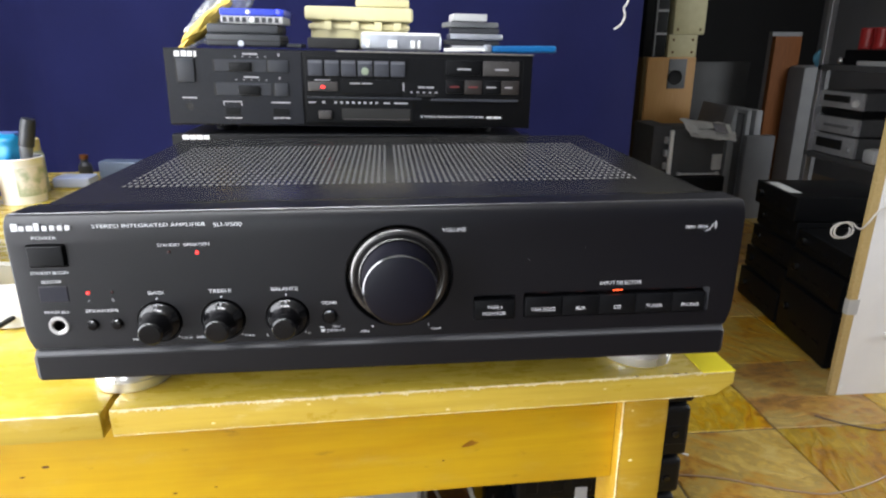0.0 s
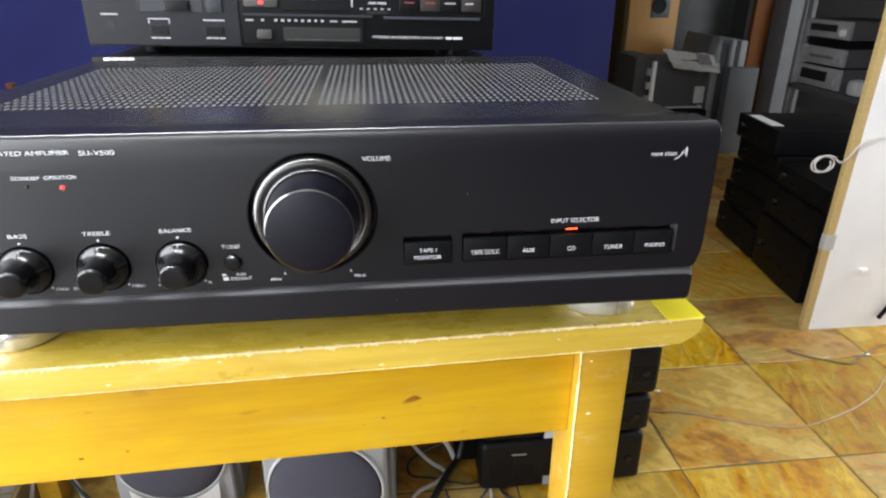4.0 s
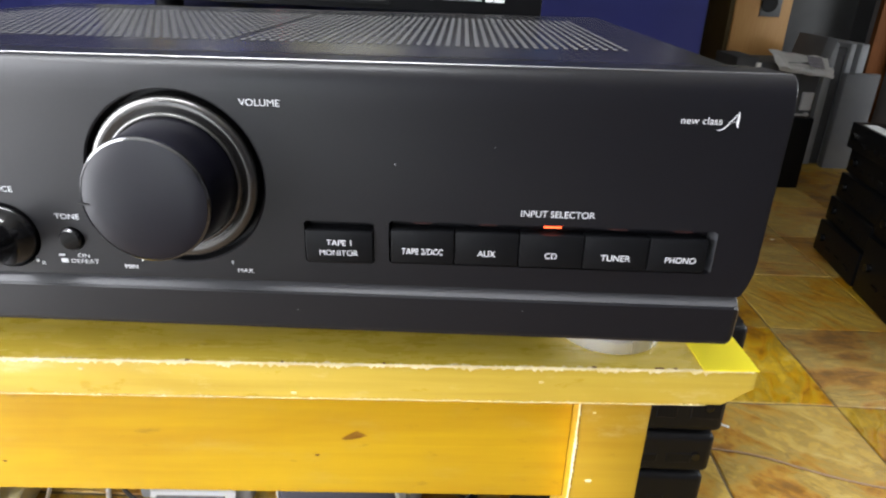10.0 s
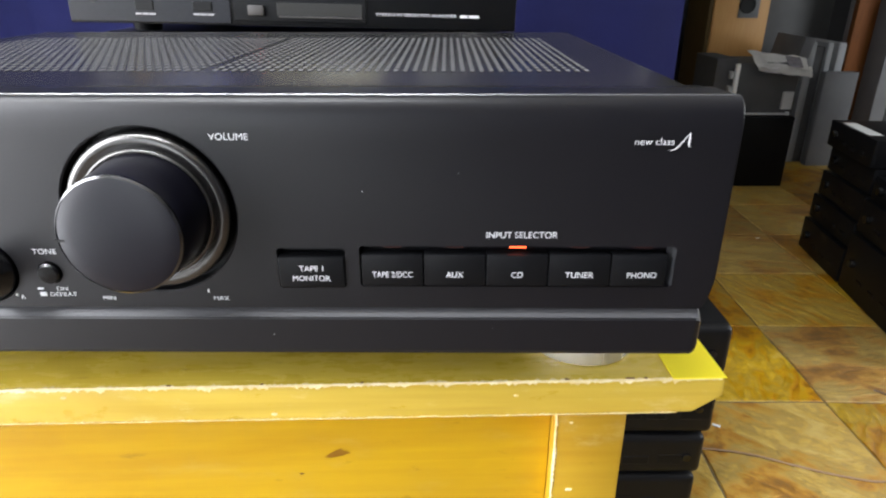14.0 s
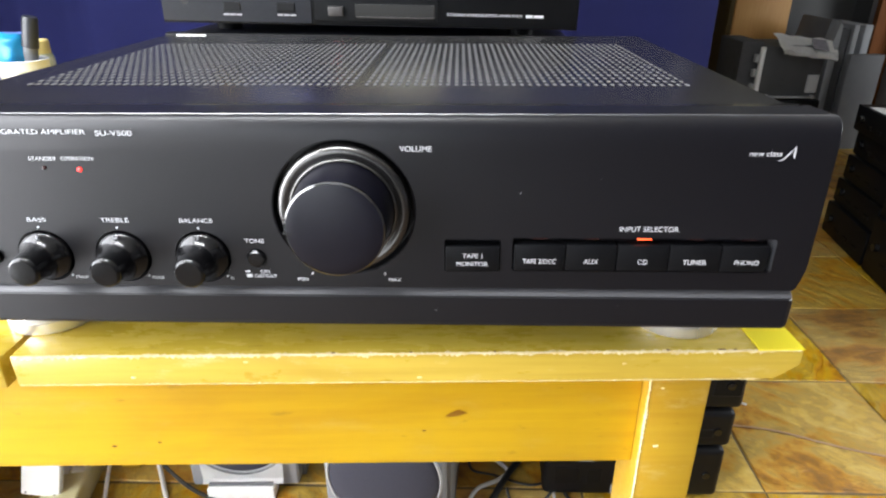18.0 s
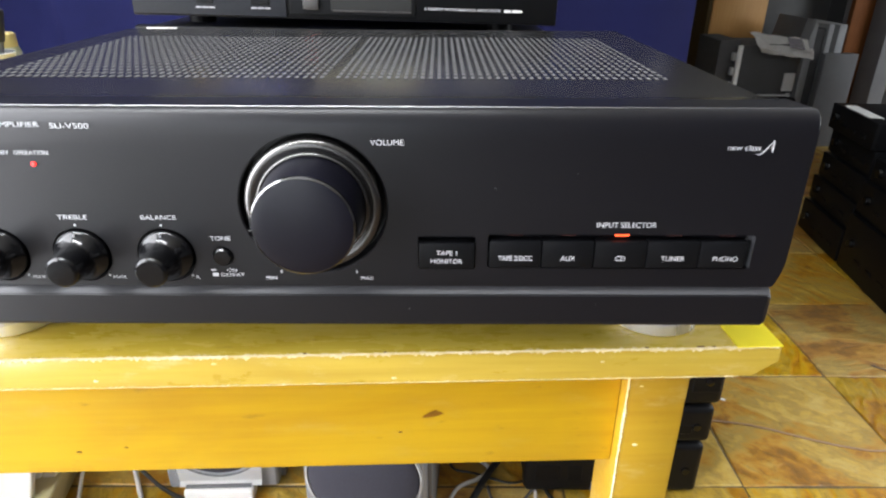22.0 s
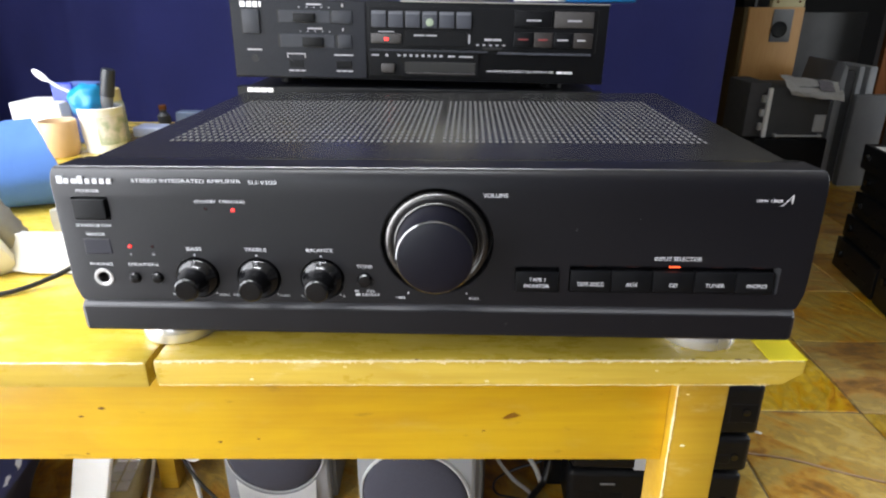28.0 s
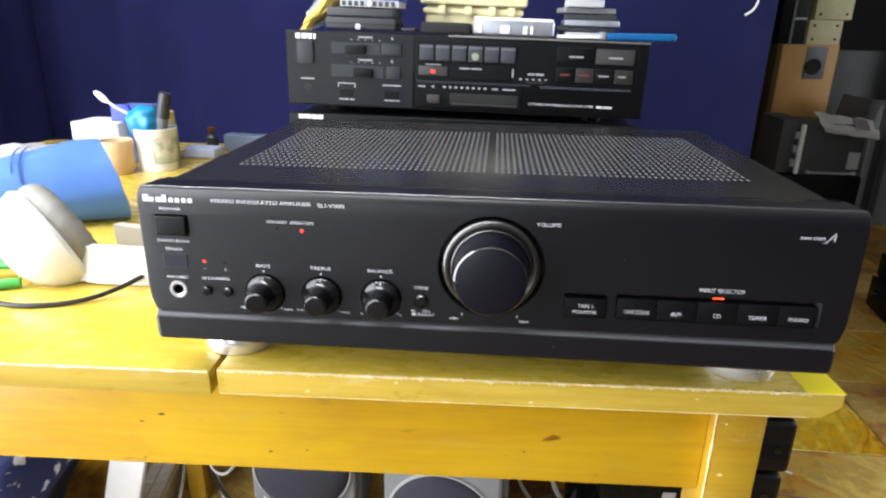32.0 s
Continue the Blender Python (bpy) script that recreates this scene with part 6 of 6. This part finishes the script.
part("body", boxm(0.003, 0.092, -0.147, -0.003, 0, 0.082, 0.004, 2), mat("pale_blue_tub", (0.45, 0.52, 0.6), 0.35, second=(0.4, 0.47, 0.56), scale=20), lid)
part("lid", boxm(0.0, 0.095, -0.15, 0.0, 0.082, 0.1, 0.005, 3), mat("pale_blue_lid", (0.55, 0.63, 0.73), 0.35, second=(0.5, 0.58, 0.68), scale=20), lid)


def floor_cable(points, r, m, label):
    return single("floor_cable", tube(points, r), m, label, "cable", "cables under the table")


floor_cable([(-0.63, 0.74, 0.2), (-0.638, 0.72, 0.07), (-0.625, 0.65, 0.02), (-0.602, 0.57, 0.0045), (-0.59, 0.48, 0.0045)], 0.004, M_CABLEW, "white cable hanging under the table")
floor_cable([(-0.60, 0.76, 0.2), (-0.586, 0.73, 0.08), (-0.555, 0.71, 0.02), (-0.50, 0.62, 0.005), (-0.459, 0.557, 0.005), (-0.44, 0.45, 0.005)], 0.0045, M_CABLEW, "thick white cable running over the floor")
floor_cable([(-0.6, 0.76, 0.16), (-0.57, 0.7, 0.1), (-0.53, 0.68, 0.09), (-0.5, 0.70, 0.12)], 0.003, M_CABLEW, "pale looped cable under the table")
floor_cable([(-0.6, 0.74, 0.2), (-0.57, 0.71, 0.06), (-0.48, 0.65, 0.012), (-0.40, 0.61, 0.005), (-0.32, 0.565, 0.005), (-0.24, 0.47, 0.005)], 0.004, M_CABLEB, "black cable running across the slate floor")
floor_cable([(0.06, 0.77, 0.12), (0.09, 0.74, 0.061), (0.125, 0.73, 0.016), (0.158, 0.699, 0.008), (0.137, 0.673, 0.006), (0.098, 0.652, 0.005), (0.079, 0.611, 0.005), (0.084, 0.56, 0.005)], 0.004, M_CABLEW, "white cable bent into a wide loop")
floor_cable([(0.142, 0.75, 0.13), (0.156, 0.742, 0.069), (0.172, 0.738, 0.037), (0.183, 0.73, 0.008)], 0.0055, M_OFFWHITE, "white plug lead hanging down")
floor_cable([(0.21, 0.75, 0.14), (0.2, 0.74, 0.06), (0.19, 0.728, 0.02), (0.178, 0.712, 0.0145), (0.152, 0.671, 0.0145), (0.106, 0.585, 0.007), (0.08, 0.52, 0.007)], 0.0068, M_CABLEB, "thick black cable below the table")
floor_cable([(0.21, 0.76, 0.12), (0.225, 0.742, 0.054), (0.24, 0.735, 0.01), (0.243, 0.689, 0.004), (0.243, 0.631, 0.004), (0.23, 0.57, 0.004)], 0.003, M_CABLEW, "thin white cable running towards the front")
floor_cable([(0.295, 0.76, 0.14), (0.297, 0.74, 0.073), (0.296, 0.735, 0.027), (0.278, 0.708, 0.006), (0.246, 0.653, 0.009), (0.207, 0.609, 0.004), (0.184, 0.604, 0.004), (0.16, 0.625, 0.004), (0.154, 0.655, 0.004)], 0.0028, M_DGREY, "thin grey cable curling over the floor")
floor_cable([(0.22, 0.76, 0.1), (0.198, 0.745, 0.064), (0.124, 0.742, 0.032), (0.086, 0.733, 0.01), (0.088, 0.703, 0.003), (0.13, 0.69, 0.003), (0.198, 0.665, 0.003), (0.238, 0.673, 0.008)], 0.0024, M_CABLEB, "thin black cable lying in a loop")
floor_cable([(0.22, 0.76, 0.09), (0.234, 0.742, 0.022), (0.255, 0.69, 0.005), (0.269, 0.633, 0.004), (0.295, 0.608, 0.004), (0.34, 0.6, 0.004)], 0.0036, M_CABLEB, "black cable beside the deck stack")
# added block: fills the dark area behind the cables and hides the leg
single("black_filler_box", boxm(0.185, 0.30, 0.735, 0.785, 0.0, 0.29, 0.006, 2), M_BLACK, "plain upright black box added behind loose cables", "mains box")
single("copper_wire", tube([(0.56, 0.86, 0.002), (0.682, 0.847, 0.002), (0.76, 0.83, 0.002), (0.834, 0.798, 0.002), (0.915, 0.768, 0.002), (0.992, 0.756, 0.002), (1.115, 0.788, 0.002), (1.232, 0.841, 0.002), (1.303, 0.893, 0.002), (1.42, 0.99, 0.002)], 0.0021), mat("brown_wire", (0.34, 0.22, 0.14), 0.4), "thin brownish wire lying on slate tiles", "wire")
single("dark_wire", tube([(1.15, 1.06, 0.0025), (1.194, 1.024, 0.0025), (1.253, 0.99, 0.0025), (1.29, 0.98, 0.004), (1.334, 1.009, 0.0025), (1.437, 1.055, 0.0025), (1.6, 1.09, 0.0025)], 0.0022), mat("dark_brown_wire", (0.12, 0.08, 0.06), 0.4), "thin dark wire on the floor by a white board", "wire")
rnd = random.Random(3)
for x, y in ((0.717, 0.926), (1.311, 2.039), (1.36, 1.02), (1.05, 1.9)):
    single("paper_scrap", boxm(-0.009, 0.009, -0.0035, 0.0035, 0.0005, 0.003, 0.001, 1), M_OFFWHITE, "tiny white scrap lying on the floor", "scrap", "scraps on the floor", m=pose(x, y, 0, 0, 0, rnd.uniform(-60, 60)))
single("hanging_thread", tube([(0.549, 1.115, 1.13), (0.5442, 1.115, 1.0691), (0.5353, 1.115, 1.0525), (0.5394, 1.115, 1.0358), (0.5318, 1.115, 1.0178), (0.517, 1.115, 1.0069)], 0.0024), M_OFFWHITE, "white string hanging on the blue curtain", "string")
loop = [(1.247 + 0.030 * math.cos(0.35 + k * 0.55), 1.205 + 0.0035 * k * 0.3, 0.490 + 0.022 * math.sin(0.35 + k * 0.55) - 0.0004 * k) for k in range(24)]
single("white_cable_coil", tube(list(reversed(loop)) + [(1.262, 1.17, 0.503), (1.2635, 1.1485, 0.528), (1.275, 1.148, 0.547), (1.2953, 1.150, 0.562), (1.35, 1.152, 0.572)], 0.0025), M_CABLEW, "white cable looped and hanging over the board's edge", "cable")

# ---- slate floor ----
def slate_material():
    """Riven multicolour slate: ochre, rust and olive clouds, cleavage steps running a different way on each tile."""
    m = bpy.data.materials.new("riven_slate")
    m.use_nodes = True
    nt = m.node_tree
    b = nt.nodes["Principled BSDF"]

    def node(kind, **inputs):
        n = nt.nodes.new(kind)
        for k, v in inputs.items():
            n.inputs[k.replace("_", " ")].default_value = v
        return n

    def math_node(op, x, y=None, k=None):
        n = nt.nodes.new("ShaderNodeMath")
        n.operation = op
        nt.links.new(x, n.inputs[0])
        if y is not None:
            nt.links.new(y, n.inputs[1])
        elif k is not None:
            n.inputs[1].default_value = k
        return n.outputs[0]

    geo, info = nt.nodes.new("ShaderNodeNewGeometry"), nt.nodes.new("ShaderNodeObjectInfo")
    rand = info.outputs["Random"]
    big = math_node("MULTIPLY", rand, k=40.0)
    comb = nt.nodes.new("ShaderNodeCombineXYZ")
    nt.links.new(big, comb.inputs[2])
    off = nt.nodes.new("ShaderNodeVectorMath")
    off.operation = "ADD"
    nt.links.new(geo.outputs["Position"], off.inputs[0])
    nt.links.new(comb.outputs[0], off.inputs[1])
    # cleavage direction
    turn = nt.nodes.new("ShaderNodeVectorRotate")
    turn.rotation_type = "Z_AXIS"
    nt.links.new(off.outputs[0], turn.inputs["Vector"])
    nt.links.new(math_node("MULTIPLY", math_node("FRACT", big), k=1.9), turn.inputs["Angle"])
    squeeze = nt.nodes.new("ShaderNodeMapping")
    squeeze.inputs["Scale"].default_value = (5, 15, 5)
    nt.links.new(turn.outputs[0], squeeze.inputs[0])
    cloud = node("ShaderNodeTexNoise", Scale=6.0, Detail=6.0, Distortion=0.9)
    fine = node("ShaderNodeTexNoise", Scale=34.0, Detail=9.0, Roughness=0.7)
    grit = node("ShaderNodeTexNoise", Scale=150.0, Detail=5.0)
    cleave = node("ShaderNodeTexNoise", Scale=1.5, Detail=6.0, Roughness=0.55, Distortion=1.1)
    for n in (cloud, fine, grit):
        nt.links.new(off.outputs[0], n.inputs["Vector"])
    nt.links.new(squeeze.outputs[0], cleave.inputs["Vector"])
    # tone from cloud + cleavage + fine
    tone = math_node("ADD", math_node("ADD", math_node("MULTIPLY", cloud.outputs["Fac"], k=0.5), math_node("MULTIPLY", cleave.outputs["Fac"], k=0.35)), math_node("MULTIPLY", fine.outputs["Fac"], k=0.2))
    shift = node("ShaderNodeMapRange", To_Min=-0.045, To_Max=0.045)
    nt.links.new(rand, shift.inputs["Value"])
    tone = math_node("ADD", tone, shift.outputs[0])
    ramp = nt.nodes.new("ShaderNodeValToRGB")
    cr = ramp.color_ramp
    cr.elements[0].position, cr.elements[0].color = 0.39, (0.22, 0.115, 0.03, 1)
    cr.elements[1].position, cr.elements[1].color = 0.66, (0.56, 0.40, 0.12, 1)
    for p, c in ((0.44, (0.33, 0.155, 0.026, 1)), (0.48, (0.46, 0.225, 0.03, 1)), (0.52, (0.50, 0.30, 0.055, 1)), (0.555, (0.41, 0.28, 0.075, 1)), (0.59, (0.54, 0.355, 0.075, 1))):
        e = cr.elements.new(p)
        e.color = c
    nt.links.new(tone, ramp.inputs[0])
    # thin dark cleavage steps
    edge = math_node("ABSOLUTE", math_node("SUBTRACT", cleave.outputs["Fac"], k=0.53))
    step = node("ShaderNodeMapRange", From_Min=0.0, From_Max=0.012, To_Min=0.45, To_Max=0.0)
    nt.links.new(edge, step.inputs["Value"])
    dark = nt.nodes.new("ShaderNodeMix")
    dark.data_type = "RGBA"
    dark.inputs["B"].default_value = (0.13, 0.075, 0.025, 1)
    nt.links.new(step.outputs[0], dark.inputs["Factor"])
    nt.links.new(ramp.outputs[0], dark.inputs["A"])
    over = nt.nodes.new("ShaderNodeMix")
    over.data_type, over.blend_type = "RGBA", "OVERLAY"
    over.inputs["Factor"].default_value = 0.4
    nt.links.new(dark.outputs["Result"], over.inputs["A"])
    nt.links.new(fine.outputs["Fac"], over.inputs["B"])
    hsv = nt.nodes.new("ShaderNodeHueSaturation")
    val, sat = node("ShaderNodeMapRange", To_Min=0.72, To_Max=1.02), node("ShaderNodeMapRange", To_Min=0.95, To_Max=1.15)
    nt.links.new(math_node("FRACT", math_node("MULTIPLY", rand, k=7.3)), val.inputs["Value"])
    nt.links.new(math_node("FRACT", big), sat.inputs["Value"])
    nt.links.new(val.outputs[0], hsv.inputs["Value"])
    nt.links.new(sat.outputs[0], hsv.inputs["Saturation"])
    nt.links.new(over.outputs["Result"], hsv.inputs["Color"])
    nt.links.new(hsv.outputs[0], b.inputs["Base Color"])
    rough = node("ShaderNodeMapRange", From_Min=0.3, From_Max=0.7, To_Min=0.28, To_Max=0.55)
    nt.links.new(fine.outputs["Fac"], rough.inputs["Value"])
    nt.links.new(rough.outputs[0], b.inputs["Roughness"])
    height = math_node("ADD", math_node("ADD", math_node("MULTIPLY", cleave.outputs["Fac"], k=1.6), math_node("MULTIPLY", fine.outputs["Fac"], k=0.6)), math_node("MULTIPLY", grit.outputs["Fac"], k=0.12))
    bp = node("ShaderNodeBump", Strength=0.65, Distance=0.007)
    nt.links.new(height, bp.inputs["Height"])
    nt.links.new(bp.outputs[0], b.inputs["Normal"])
    return m


M_SLATE = slate_material()
floor_ob = bpy.data.objects["floor"]
TILE = 0.355
tile_meshes = []
for v in range(4):
    rnd = random.Random(20 + v)
    bm = bmesh.new()
    h = TILE / 2 - 0.0018
    ring = []
    for cx, cy, nx, ny in ((-1, -1, 1, 0), (1, -1, 0, 1), (1, 1, -1, 0), (-1, 1, 0, -1)):
        for k in range(4):
            t = k / 4
            x, y = cx * h + nx * 2 * h * t, cy * h + ny * 2 * h * t
            j = rnd.uniform(-0.002, 0.0015)
            ring.append((x - j * (1 if x > 0 else -1) * (abs(x) > h - 1e-4), y - j * (1 if y > 0 else -1) * (abs(y) > h - 1e-4)))
    low = [bm.verts.new((x, y, -0.012)) for x, y in ring]
    mid = [bm.verts.new((x, y, -0.0025)) for x, y in ring]
    top = [bm.verts.new((x * 0.985, y * 0.985, 0.0)) for x, y in ring]
    for a, b in ((low, mid), (mid, top)):
        for k in range(16):
            bm.faces.new((a[k], a[(k + 1) % 16], b[(k + 1) % 16], b[k]))
    bm.faces.new(top)
    tile_meshes.append(mesh_of("slate_tile", bm, M_SLATE, 0))
far = bmesh.new()
for i in range(-10, 9):
    for j in range(-11, 13):
        x, y = 1.01 + (i + 0.5) * TILE, 0.66 + (j + 0.5) * TILE
        if -1.0 < x < 2.8 and 0.3 < y < 4.2:
            ob = new("slate_tile", tile_meshes[(i * 3 + j * 5) % 4])
            ob.parent = floor_ob
            ob.matrix_world = pose(x, y, 0, 0, 0, 90 * ((i + 2 * j) % 4))
        else:
            x0, x1 = max(x - 0.1755, -1.2), min(x + 0.1755, 3.4)
            y0, y1 = max(y - 0.1755, -2.6), min(y + 0.1755, 4.6)
            if x1 - x0 > 0.02 and y1 - y0 > 0.02:
                box(far, x0, x1, y0, y1, -0.012, 0)
# out-of-view tiles, darkened and greyed to keep warm bounce off the panel
rest = part("slate_tiles", far, mat("dull_slate", (0.16, 0.105, 0.055), 0.6, second=(0.11, 0.085, 0.06), scale=5, bump=0.2, bump_scale=60), floor_ob, "out-of-view slate tiles dulled to cool the panel's reflection", smooth=0)
tagged(rest, kind="stuff")
